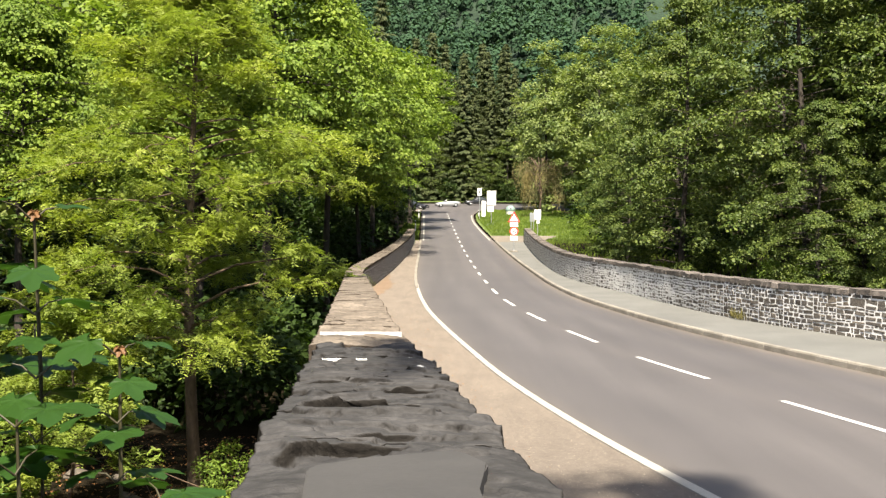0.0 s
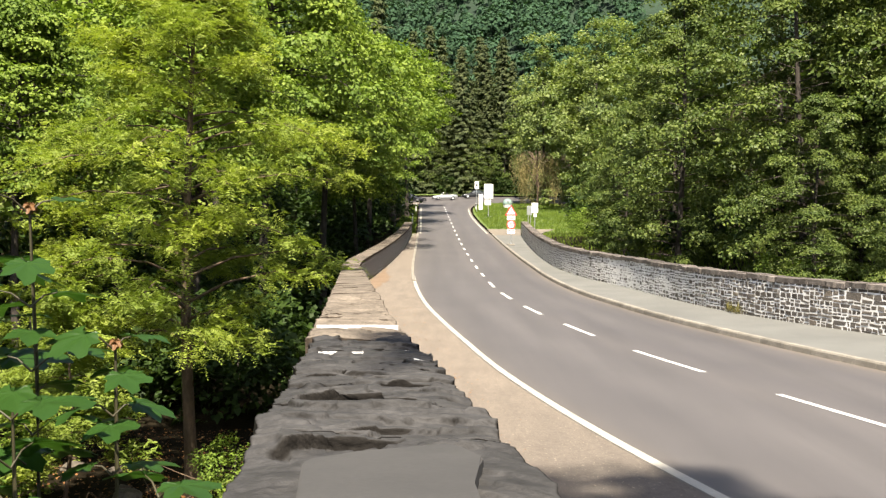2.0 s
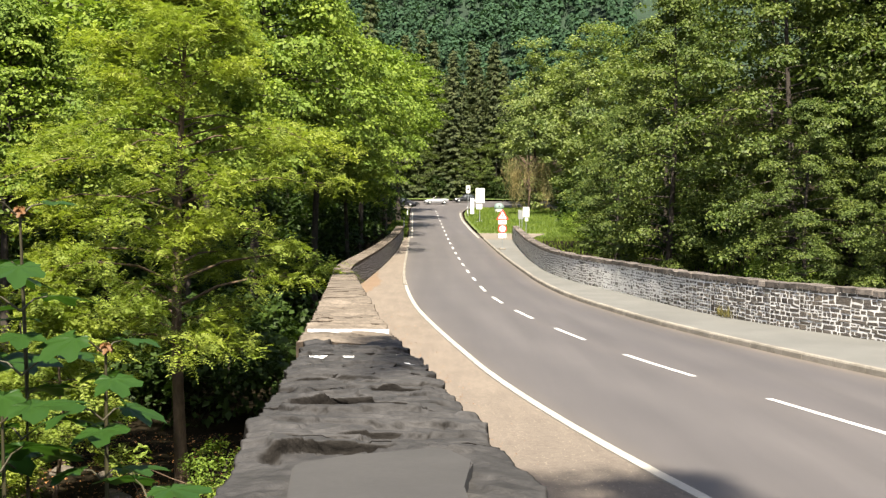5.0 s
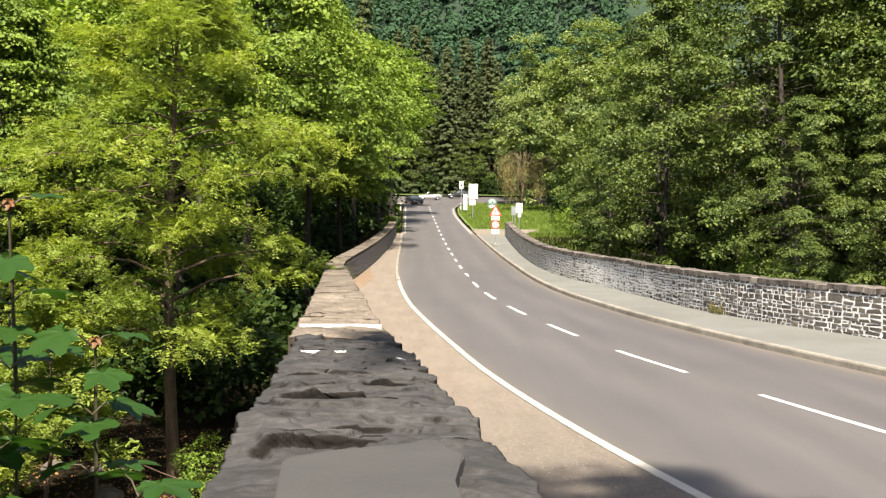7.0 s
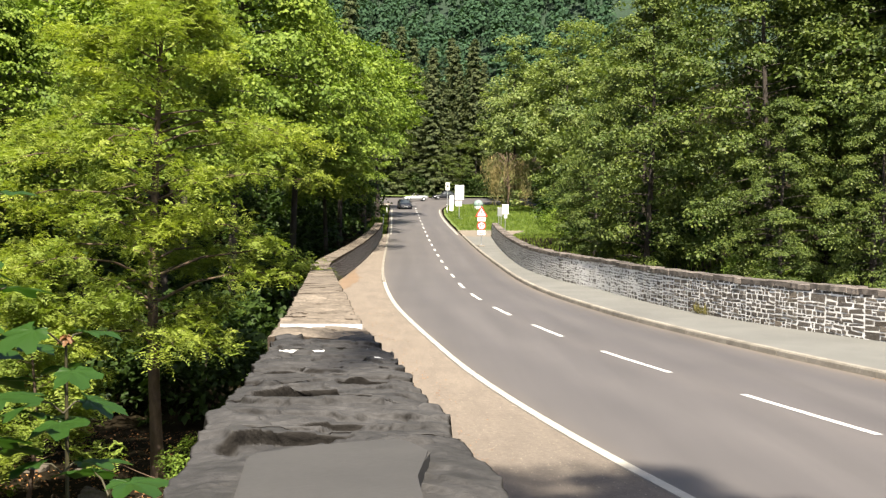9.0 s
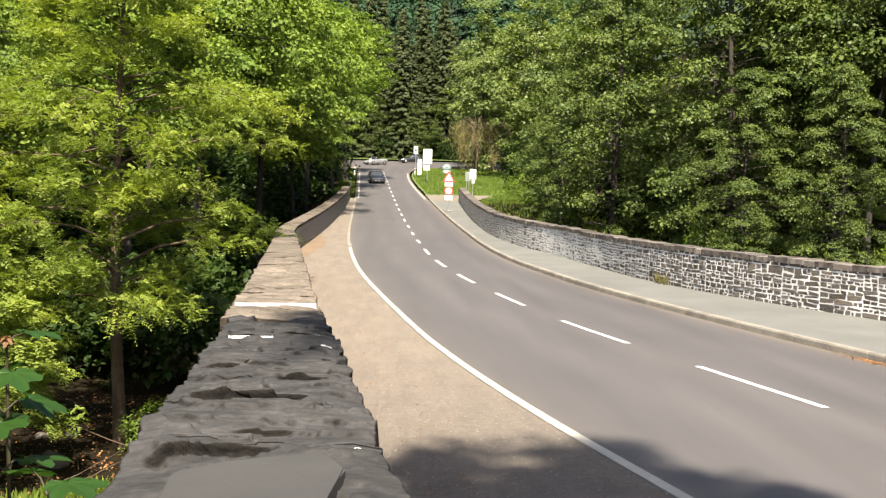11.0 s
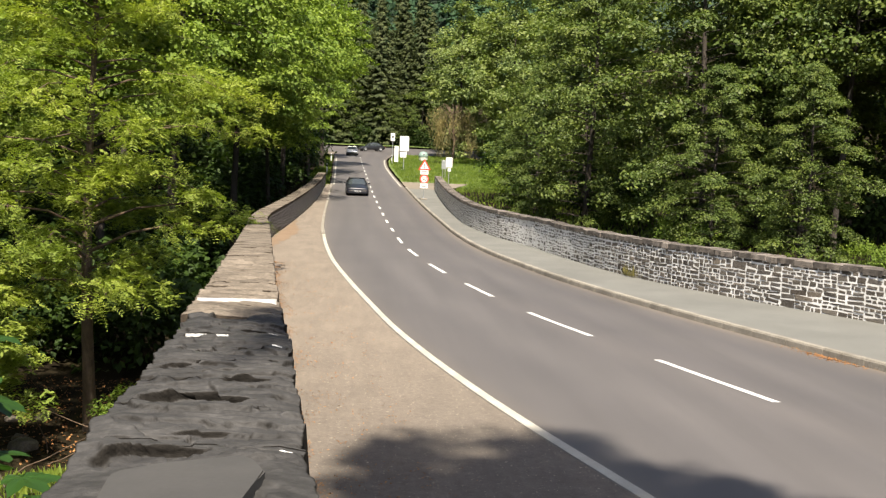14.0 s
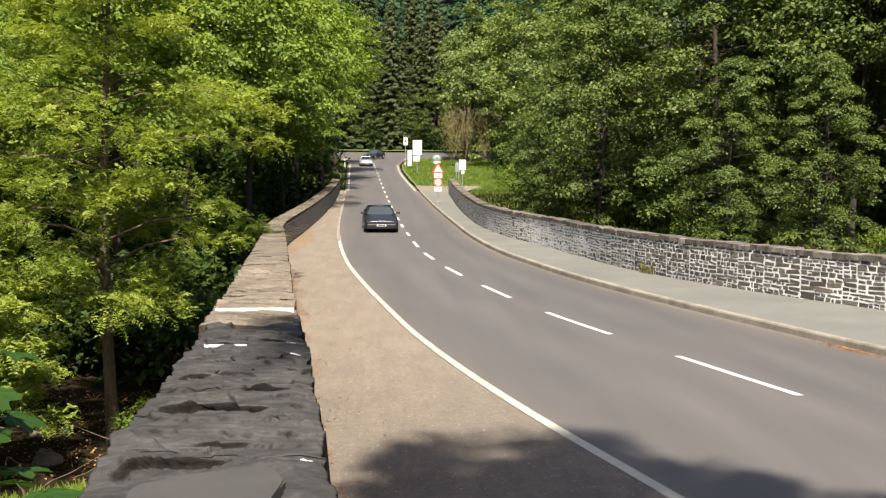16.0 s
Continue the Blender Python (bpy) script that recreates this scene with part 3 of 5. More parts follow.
def slab(name, parent, y0, y1, inner, width, top, thick, mat, nx, ny, rough, seed, over=0.03):
    """A capstone that lies across the wall, its top split in thin ledges with chipped hollows."""
    rng = random.Random(seed)
    vs = []
    near = mat is SLATE
    g = 0.002 if near else 0.008 if mat is COPING else 0.006
    off = 3.37 if near else rng.uniform(0, 50)
    tilt, tip = rng.uniform(-0.016, 0.016), rng.uniform(-0.016, 0.016)
    for j in range(ny + 1):
        v = j / ny
        for i in range(nx + 1):
            u = i / nx
            y = y0 + g + (y1 - y0 - 2 * g) * v
            if j in (0, ny):
                y += 0.012 * noise.noise(Vector((u * 5 + off, round(y0 if j == 0 else y1, 3), 1))) * rough
            out = (over if not near else 0.045) + (0.030 * noise.noise(Vector((y * 1.4, 0.4, off))) + 0.022 * noise.noise(Vector((y * 6.3, 0.4, off))) + 0.009 * noise.noise(Vector((y * 19, 0, off)))) * rough
            far = (over if not near else -0.018) + (0.010 * noise.noise(Vector((y * 1.4, 8.4, off))) + 0.020 * noise.noise(Vector((y * 6.1, 8.4, off))) + 0.008 * noise.noise(Vector((y * 17, 8, off)))) * rough
            d = -out + (width + out + far) * u
            x = inner(y) - d
            edge_in = min(1, 7 * min(u, 1 - u) + 0.15)
            h = (0.006 * noise.noise(Vector((x * 2.6 + off, y * 3.2, 0))) + 0.0022 * noise.noise(Vector((x * 8, y * 14, 2))) + 0.0016 * noise.noise(Vector((x * 30, y * 48, 4)))) * rough
            if nx > 20:
                h += (ledges(x, y, 0.015, 0) + ledges(x * 1.9 + 3, y * 2.1, 0.007, 6) - (0.036 * smooth(2.2, 2.05, y) if near else 0.0)) * (0.4 if y < 2.12 else 1.0) * (1.0 if near else 0.8)
            h -= 0.016 * rough * (1 - edge_in)
            if near:
                deep, under = hollow_depth(d, y)
                h -= deep
                y += under
            k = 0.0 if near else 0.3
            z = top((y0 + y1) / 2) * k + top(y) * (1 - k) + h + (tilt * (v - 0.5) + tip * (u - 0.5)) * (0.35 if near else 1)
            vs.append((x, y, z))
    w = nx + 1
    fs = [(j * w + i, (j + 1) * w + i, (j + 1) * w + i + 1, j * w + i + 1) for j in range(ny) for i in range(nx)]
    rim = [i for i in range(w)] + [j * w + nx for j in range(1, ny + 1)] + [ny * w + i for i in range(nx - 1, -1, -1)] + [j * w for j in range(ny - 1, 0, -1)]
    o = len(vs)
    for r in rim:
        x, y, z = vs[r]
        k = 0.04 * rough * noise.noise(Vector((x * 9, y * 9, off)))
        vs.append((x + k, y, top(y) - thick))
    for a in range(len(rim)):
        b = (a + 1) % len(rim)
        fs.append((rim[a], rim[b], o + b, o + a))
    ob = part_of(name, mesh_of(name, vs, fs), mat, parent)
    for p in ob.data.polygons:
        p.use_smooth = p.index < nx * ny and nx > 20
    return ob


def smooth_slab():
    """The flat many-cornered slab let into the wall top close to the camera."""
    bm = bmesh.new()
    plan = ((0.457, 1.906), (0.440, 1.945), (0.345, 2.025), (0.136, 2.107), (0.112, 2.05), (0.081, 1.934), (0.100, 1.85), (0.133, 1.671), (0.15, 1.25), (0.445, 1.25))
    low = [bm.verts.new((left_wall(y) - d, y, wall_top(y) - 0.08)) for d, y in plan]
    high = [bm.verts.new((left_wall(y) - d, y, wall_top(y) + 0.016 + 0.02 * (0.3 - d))) for d, y in plan]
    n = len(plan)
    top = bm.faces.new(high)
    for a in range(n):
        bm.faces.new((low[a], low[(a + 1) % n], high[(a + 1) % n], high[a]))
    bmesh.ops.bevel(bm, geom=list(top.edges), offset=0.005, segments=2, affect="EDGES")
    bmesh.ops.recalc_face_normals(bm, faces=bm.faces)
    part("capstone", bm, SLATE_SMOOTH, wall_l, "smooth flat slate slab")


# bright mortar left in the joints of the wall top: along the wall, from and to in metres in from the road edge
MORTAR_BITS = [(5.245, -0.01, 0.06), (4.75, -0.01, 0.045), (2.645, -0.012, 0.035), (2.257, -0.012, 0.04), (1.836, -0.012, 0.055), (5.85, 0.49, 0.53), (5.15, 0.29, 0.53), (3.68, 0.485, 0.525), (3.21, 0.49, 0.53), (6.6, -0.01, 0.03)]


def joint_mortar(y, d0, d1, k):
    """Crumbly mortar that shows in a joint between two capstones."""
    rng = random.Random(900 + k)
    n = max(5, int((d1 - d0) / 0.012))
    vs, fs = [], []
    for i in range(n + 1):
        d = d0 + (d1 - d0) * i / n
        x, yy = left_wall(y) - d, y + 0.012 * noise.noise(Vector((d * 14, k, 3)))
        t = 0.0026 * (1 - abs(2 * i / n - 1) ** 3) * rng.uniform(0.3, 1.3) + 0.0008
        top = wall_top(yy) - (0.030 if yy < 2.2 else 0.0) - 0.012 * max(0.0, 1 - d / 0.05) + 0.003 + rng.uniform(-0.002, 0.002)
        vs += [(x, yy - t, top - 0.004), (x, yy + t, top), (x, yy + t, top - 0.016), (x, yy - t, top - 0.016)]
    for i in range(n):
        for q in range(4):
            a, b = 4 * i + q, 4 * i + (q + 1) % 4
            fs.append((a, b, b + 4, a + 4))
    part_of("mortar_bit", mesh_of("mortar_bit", vs, fs), DASH, wall_l)


def capstones():
    y, k = -7.0, 0
    while y < 86.5:
        near = y < 7.3
        w = (0.34 + 0.34 * random.random()) if near else (0.28 + 0.3 * random.random()) if y < 38 else 0.6 + 0.4 * random.random()
        e = min(y + w, 86.8)
        if y < 7.46 < e or 0 < 7.46 - e < 0.15:
            e = 7.46
        for cut in (1.55, 2.33):
            if y < cut - 0.05 and e > cut - 0.12:
                e = cut
                break
        fine = 0.5 < y < 5.5
        n = (84, 70) if fine else (40, 26) if y < 16 else (5, 3) if y < 38 else (3, 2)
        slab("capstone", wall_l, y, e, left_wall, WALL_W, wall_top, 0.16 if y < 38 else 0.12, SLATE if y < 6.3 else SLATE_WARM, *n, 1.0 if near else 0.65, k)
        y, k = e, k + 1
    bm = bmesh.new()
    box(bm, left_wall(7.47) - WALL_W, left_wall(7.47) + 0.01, 7.448, 7.468, 1.9, 2.097)
    smooth_slab()
    for q, (my, d0, d1) in enumerate(MORTAR_BITS):
        joint_mortar(my, d0, d1, q)
    part("mortar_joint", bm, DASH, wall_l, "bright mortar line across the wall top")
    y = 8.0
    while y < 83.5:
        w = 0.28 + 0.3 * random.random()
        e = min(y + w, 83.9)
        slab("coping_stone", wall_r, y, e, lambda v: right_wall(v) + 0.46, 0.46, lambda v, d=random.uniform(-0.022, 0.02): road_z(v) + 1.36 + d, 0.15, COPING, 5, 4, 1.0, k, 0.03)
        y, k = e, k + 1


# ---- trees ----
def unit(v):
    return v / np.maximum(np.linalg.norm(v, axis=-1, keepdims=True), 1e-6)


def leaf_quads(rng, p, nrm, along, size, narrow=0.55, fold=0.12):
    """Folded leaves at the points p."""
    n = len(p)
    nrm = unit(nrm)
    along = unit(along - (along * nrm).sum(1, keepdims=True) * nrm)
    cross = np.cross(nrm, along)
    s = size * rng.uniform(0.6, 1.25, (n, 1))
    mid = p + along * s * 0.5
    lift = nrm * s * fold
    return np.stack([p, mid + cross * s * narrow * 0.5 + lift, p + along * s - lift * 0.6, mid - cross * s * narrow * 0.5 + lift], 1)


def crown_leaves(rng, centres, outs, per, spread, flat, size, narrow, droop=0.3, up=1.0):
    n = len(centres) * per
    c = np.repeat(centres, per, 0)
    o = np.repeat(outs, per, 0)
    q = unit(rng.normal(size=(n, 3))) * rng.uniform(0, 1, (n, 1)) ** 0.45
    sp = np.repeat(rng.uniform(0.65, 1.3, (len(centres), 1)), per, 0) * spread
    off = q * sp
    off[:, 2] *= flat
    rad = np.linalg.norm(off[:, :2], axis=1)
    off[:, 2] -= droop * rad * rad / spread
    p = c + off
    nrm = rng.normal(size=(n, 3)) * 0.55 + np.array([0, 0, up]) + 0.35 * o
    along = rng.normal(size=(n, 3)) * 0.6 + o * 0.6 + np.array([0, 0, -0.35])
    return leaf_quads(rng, p, nrm, along, size, narrow)


def dome_leaves(rng, centres, outs, per, spread, flat, size, narrow):
    """Leaves on the upper shell of domed clumps, that overlap like tiles and leave the underside dark."""
    n = len(centres) * per
    c, o = np.repeat(centres, per, 0), np.repeat(outs, per, 0)
    q = unit(rng.normal(size=(n, 3)))
    q[:, 2] = np.where(q[:, 2] < -0.15, -q[:, 2], q[:, 2])
    sp = np.repeat(rng.uniform(0.55, 1.35, (len(centres), 1)), per, 0) * spread
    lump = 1 + 0.28 * np.sin(q[:, :1] * 9 + c[:, 1:2] * 7) * np.sin(q[:, 1:2] * 9 + c[:, :1] * 5)
    off = q * sp * lump * rng.uniform(0.45, 1.05, (n, 1)) ** 0.5
    off[:, 2] *= flat
    off[:, 2] -= 0.28 * (off[:, 0] ** 2 + off[:, 1] ** 2) / spread
    nrm = rng.normal(size=(n, 3)) * 0.5 + q * 0.8 + np.array([0, 0, 0.45]) + 0.2 * o
    along = rng.normal(size=(n, 3)) * 0.6 + o * 0.5 + q * 0.4 + np.array([0, 0, -0.45])
    return leaf_quads(rng, c + off, nrm, along, size, narrow)


def spray_leaves(rng, centres, outs, sprays, spread, flat, length, leaflet, pairs):
    """Feathered leaves: pairs of narrow leaflets along a drooping stalk."""
    n = len(centres) * sprays
    c = np.repeat(centres, sprays, 0)
    o = np.repeat(outs, sprays, 0)
    q = unit(rng.normal(size=(n, 3))) * rng.uniform(0, 1, (n, 1)) ** 0.5 * spread
    q[:, 2] *= flat
    p = c + q
    d = unit(rng.normal(size=(n, 3)) * 0.7 + o * 0.7 + np.array([0, 0, 0.15]))
    L = length * rng.uniform(0.7, 1.2, (n, 1))
    up = unit(rng.normal(size=(n, 3)) * 0.35 + np.array([0, 0, 1.0]))
    side = unit(np.cross(d, up))
    out = []
    for k in range(pairs):
        t = (k + 1) / pairs
        at = p + d * L * t + np.array([0, 0, -0.35]) * L * t * t
        for s in (-1, 1):
            out.append(leaf_quads(rng, at, up + rng.normal(size=(n, 3)) * 0.15, side * s + d * 0.55, leaflet, 0.38, 0.05))
    return np.concatenate(out)


def crown_points(rng, count, radius, z0, z1, lumps=0.3, inner=0.55, taper=0.0):
    """Places of the leaf clumps in an uneven crown, and the way outwards at each."""
    d = unit(rng.normal(size=(count, 3)))
    ph = rng.uniform(0, 6.28, 6)
    az = np.arctan2(d[:, 1], d[:, 0])
    wob = 1 + lumps * (np.sin(3 * az + ph[0] + 2 * d[:, 2]) * 0.5 + np.sin(5 * az + ph[1] - 4 * d[:, 2]) * 0.35 + np.sin(7 * d[:, 2] + ph[2]) * 0.3)
    r = rng.uniform(inner**2, 1, count) ** 0.5 * wob
    p = d * r[:, None]
    z = (p[:, 2] + 1) / 2
    k = 1 - taper * np.clip(z, 0, 1)
    pos = np.stack([p[:, 0] * radius * k, p[:, 1] * radius * k, z0 + (z1 - z0) * z], 1)
    return pos, unit(d * np.array([1, 1, 0.7]))


def trunk_mesh(rng, height, thick, tips, lean=(0, 0), limbs=40, start=0.25):
    bm = bmesh.new()
    n = 9
    pts, rad = [], []
    for i in range(n):
        t = i / (n - 1)
        pts.append((lean[0] * t * height + 0.12 * math.sin(4 * t + height), lean[1] * t * height + 0.1 * math.cos(5 * t), t * height - 0.3))
        rad.append(thick * ((1 - t) ** 0.8 * 0.95 + 0.05) * (1.35 if i == 0 else 1))
    tube(bm, pts, rad, 9)
    order = rng.permutation(len(tips))[:limbs]
    for i in order:
        tip = tips[i]
        reach = math.hypot(tip[0], tip[1])
        t = min(max((tip[2] - 0.55 * reach) / height, start), 0.93)
        f = t * (n - 1)
        a = int(f)
        root = Vector(pts[a]).lerp(Vector(pts[min(a + 1, n - 1)]), f - a)
        mid = root.lerp(Vector(tip), 0.5) + Vector((0, 0, 0.12 * reach))
        r = thick * (0.07 + 0.17 * (1 - t))
        tube(bm, [root, mid, Vector(tip)], [r, r * 0.6, r * 0.15], 5)
    return bm


def broad_tree(name, seed, height, radius, base, clumps, per, spread, size, leaf, label, thick=0.22, narrow=0.6, flat=0.42, inner=0.5, limbs=40, taper=0.25, feather=False, lumps=0.3, lean=(0, 0)):
    """A broad-leaved tree at the origin; returns the thing."""
    rng = np.random.default_rng(seed)
    tree = tagged(holder(name), label, "tree")
    c, o = crown_points(rng, clumps, radius, base, height, lumps, inner, taper)
    c[:, 0] += lean[0] * c[:, 2]
    c[:, 1] += lean[1] * c[:, 2]
    part("trunk", trunk_mesh(rng, height * 0.93, thick, c, lean, limbs), DARK_BARK, tree, "dark fissured trunk with limbs", True)
    if feather:
        v = spray_leaves(rng, c, o, per, spread, flat, 0.34, size, 5)
    else:
        v = crown_leaves(rng, c, o, per, spread, flat, size, narrow)
    part_of("crown", quads("crown", v), leaf, tree, "uneven crown of many small leaves")
    return tree


def bough_tree(name, seed, height, radius, base, boughs, twigs, per, spread, size, leaf, label, thick=0.22, narrow=0.6, flat=0.38, rise=0.42, droop=0.5, feather=0, start=0.3, lumps=0.25, bark=BARK):
    """A broad-leaved tree whose leaves sit in sprays along arching boughs, with gaps between the boughs; returns the thing."""
    rng = np.random.default_rng(seed)
    tree = tagged(holder(name), label, "tree")
    ph = rng.uniform(0, 6.28, 3)
    n = 10
    bend = lambda t: np.array([0.22 * math.sin(4 * t + seed), 0.2 * math.cos(5 * t + seed), t * height * 0.97 - 0.3])
    bm = bmesh.new()
    tube(bm, [tuple(bend(i / n)) for i in range(n + 1)], [thick * ((1 - i / n) ** 0.8 * 0.95 + 0.05) * (1.3 if i == 0 else 1) for i in range(n + 1)], 9)
    centres, outs = [], []
    for k in range(boughs):
        t = (k + rng.uniform(0, 1)) / boughs
        az = k * 2.39996 + rng.uniform(-0.5, 0.5)
        reach = radius * min(0.72 + 0.8 * t, 1.0, 1.75 * (1 - t) + 0.13) * (1 + lumps * math.sin(3 * az + ph[0] + 5 * t) + 0.5 * lumps * math.sin(5 * az + ph[1] - 7 * t)) * rng.uniform(0.72, 1.12)
        root = bend(min((base + (height - base) * t * 0.96) / height, 0.98))
        d = np.array([math.cos(az), math.sin(az), 0.0])
        sd = np.array([-d[1], d[0], 0.0])
        up = rise * rng.uniform(0.6, 1.4) + 0.5 * max(t - 0.6, 0)
        at = lambda q: root + d * reach * q + np.array([0, 0, 1.0]) * reach * (up * q - droop * q * q)
        r = thick * (0.10 + 0.20 * (1 - t))
        tube(bm, [tuple(at(q)) for q in (0, 0.3, 0.65, 1.0)], [r, r * 0.7, r * 0.4, r * 0.1], 5)
        for j in range(twigs):
            q = start + (1.02 - start) * ((j + rng.uniform(0, 1)) / twigs) ** 0.85
            side = (1 if j % 2 else -1) * rng.uniform(0.05, 1.0) * 0.36 * reach * (1.15 - q) ** 0.7
            tip = at(q) + sd * side + d * abs(side) * 0.5 + np.array([0, 0, rng.normal() * 0.16 - 0.12 * abs(side)])
            if j % 2:
                tube(bm, [tuple(at(q * 0.92)), tuple(tip)], [r * 0.25, r * 0.06], 3)
            centres.append(tip)
            outs.append(unit(d + sd * np.sign(side) * 0.5))
    c, o = np.array(centres), np.array(outs)
    part("trunk", bm, bark, tree, "fissured trunk with limbs", True)
    if feather:
        v = spray_leaves(rng, c, o, per, spread, flat, feather, size, 5)
    else:
        v = dome_leaves(rng, c, o, per, spread, flat, size, narrow)
    part_of("crown", quads("crown", v), leaf, tree, "uneven crown of many small leaves")
    return tree


def spruce_tree(seed, height, radius):
    rng = np.random.default_rng(seed)
    tree = tagged(holder("spruce_tree"), "tall dark green spruce with drooping boughs", "tree")
    bm = bmesh.new()
    tube(bm, [(0, 0, -0.3), (0, 0, height * 0.5), (0, 0, height)], [0.3, 0.2, 0.02], 8)
    part("trunk", bm, DARK_BARK, tree, "straight dark trunk", True)
    out = []
    levels = int(height / 0.62)
    for k in range(levels):
        z0 = height * (0.02 + 0.98 * (k / levels))
        for a in rng.uniform(0, 6.28, 10):
            z = z0 + rng.uniform(-0.4, 0.4)
            r = radius * max(1 - z / height, 0) ** 0.8 * rng.uniform(0.6, 1.2) + 0.15
            m = max(3, int(r * 3.4))
            t = np.linspace(0.15, 1, m)[:, None]
            d = np.array([math.cos(a), math.sin(a), 0.0])
            p = np.array([0, 0, z]) + d * r * t + np.array([0, 0, 1.0]) * r * (-0.45 * t + 0.22 * t * t) + rng.normal(size=(m, 3)) * 0.05
            sd = np.array([-d[1], d[0], 0])
            for s in (-1, 0, 1):
                al = d * 0.8 + sd * s * 0.9 + np.array([0, 0, -0.5]) + rng.normal(size=(m, 3)) * 0.25
                out.append(leaf_quads(rng, p, np.array([0, 0, 0.7]) + d * 0.9 + rng.normal(size=(m, 3)) * 0.35, al, 0.62, 0.42, 0.03))
    part_of("crown", quads("crown", np.concatenate(out)), SPRUCE, tree, "dense needle boughs")
    return tree


def put(proto, spots):
    """The first spot takes the tree itself, the others copies of it."""
    for k, (x, y, turn, size, *dz) in enumerate(spots):
        m = pose(x, y, hill_z(x, y) - 0.1 + (dz[0] if dz else 0), 0, 0, turn)
        ob = proto if k == 0 else copy_thing(proto, m)
        ob.matrix_basis = m @ Matrix.Diagonal((size, size, size, 1))


def trees():
    ash = bough_tree("ash_tree", 3, 16.5, 4.5, 4.4, 70, 6, 38, 0.64, 0.118, ASH_LEAF, "feathery yellow-green ash tree standing by the stream", 0.2, flat=0.46, rise=0.5, droop=0.45, feather=0.30, start=0.35, lumps=0.2)
    put(ash, [(-7.3, 28.6, 0, 1.0)])
    young = bough_tree("young_ash", 9, 6.6, 1.9, 1.6, 26, 5, 18, 0.45, 0.13, ASH_LEAF, "slender young ash tree with feathery leaves", 0.07, flat=0.4, feather=0.28)
    put(young, [(-9.6, 24.6, 200, 1.0), (-11.8, 30.5, 80, 1.15)])
    maple = bough_tree("maple_tree", 5, 21.0, 5.3, 10.2, 78, 5, 108, 0.98, 0.205, MAPLE_LEAF, "bright green maple tree with dense layered foliage", 0.26, 0.85, 0.42, 0.36, 0.5, lumps=0.18, bark=DARK_BARK)
    put(maple, [(-11.2, 44.5, 0, 0.95), (-10.2, 57, 40, 1.26), (-8.0, 68, 80, 1.16), (-6.9, 78.5, 190, 0.9), (-15.4, 35.5, 120, 0.72, 1.5)])
    grove = broad_tree("lime_tree", 5, 20.5, 6.0, 9.0, 150, 58, 1.3, 0.36, MAPLE_LEAF, "green lime tree with dense layered foliage", 0.26, 0.75, 0.3, 0.6, 40, 0.3, lumps=0.35)
    put(grove, [(-14.5, 44, 210, 0.95), (-6.4, 87, 75, 1.0), (-4.8, 97, 30, 0.95), (-4.0, 112, 260, 0.95), (-5.4, 130, 140, 1.0), (-18, 60, 200, 1.15), (-19, 82, 300, 1.2), (-18, 108, 20, 1.2), (-27, 70, 100, 1.2), (-15, 150, 60, 1.1)])
    alder = bough_tree("alder_tree", 8, 18, 5.0, 0.9, 66, 8, 84, 0.72, 0.148, ALDER_LEAF, "dark green alder tree with glossy small leaves", 0.2, 0.9, 0.40, 0.40, 0.55, start=0.5, lumps=0.25, bark=DARK_BARK)
    put(alder, [(16.5, 45, 0, 1.0), (20.5, 48, 70, 0.95), (13.5, 55, 140, 0.95), (17.6, 36, 110, 0.48), (12.6, 66, 200, 0.62), (15.6, 40.5, 250, 0.5)])
    tall = bough_tree("tall_alder", 18, 19, 5.2, 8.5, 48, 7, 58, 0.8, 0.19, ALDER_LEAF, "tall alder with bare dark stems under a high crown", 0.16, 0.9, 0.45, 0.4, 0.5, start=0.3, bark=DARK_BARK)
    put(tall, [(22.0, 42, 0, 1.0), (25.5, 43.5, 100, 1.0), (26.5, 39, 210, 0.95), (28, 40, 300, 1.05), (25.0, 47.5, 40, 1.05), (21.5, 45, 160, 1.0)])
    back = broad_tree("alder_in_the_wood", 8, 18, 5.9, 0.5, 180, 46, 1.25, 0.30, ALDER_LEAF, "dark green alder tree standing inside the wood", 0.2, 0.85, 0.3, 0.5, 45, 0.2, lumps=0.35)
    put(back, [(27, 54, 200, 1.1), (19.5, 56, 260, 1.15), (16.8, 70, 310, 0.95), (34, 49, 30, 1.1), (30, 64, 170, 1.3), (31, 55, 130, 1.0), (22, 80, 90, 1.15), (18.5, 84, 240, 0.95), (13.4, 76, 330, 0.6), (-20.5, 40, 10, 1.05), (-17.5, 26, 160, 0.8), (-8.5, 176, 20, 0.62), (-1.5, 178, 120, 0.55), (5.5, 177, 220, 0.6), (11.5, 177, 310, 0.66)])
    birch = broad_tree("birch_tree", 12, 22, 5.6, 2.0, 170, 95, 1.3, 0.37, LIGHT_LEAF, "tall light green deciduous tree at the roadside", 0.22, 0.7, 0.45, 0.45, 40, 0.4)
    put(birch, [(14.8, 142, 0, 1.12), (19.5, 124, 100, 1.12), (20.5, 150, 200, 1.1), (26, 140, 290, 1.2), (31, 130, 10, 1.2), (17.5, 160, 120, 1.0)])
    spruce = spruce_tree(21, 27, 3.9)
    spots = []
    rng = random.Random(4)
    for row, y in enumerate((180, 190)):
        for k in range(12):
            spots.append((-12 + 2.5 * k + rng.uniform(-1.0, 1.0) + 1.2 * (row % 2), y + rng.uniform(-3, 3), rng.uniform(0, 360), rng.uniform(0.74, 1.14)))
    spots += [(-2.2, 181, 33, 1.16), (-11.5, 179, 80, 1.42)]
    put(spruce, spots)
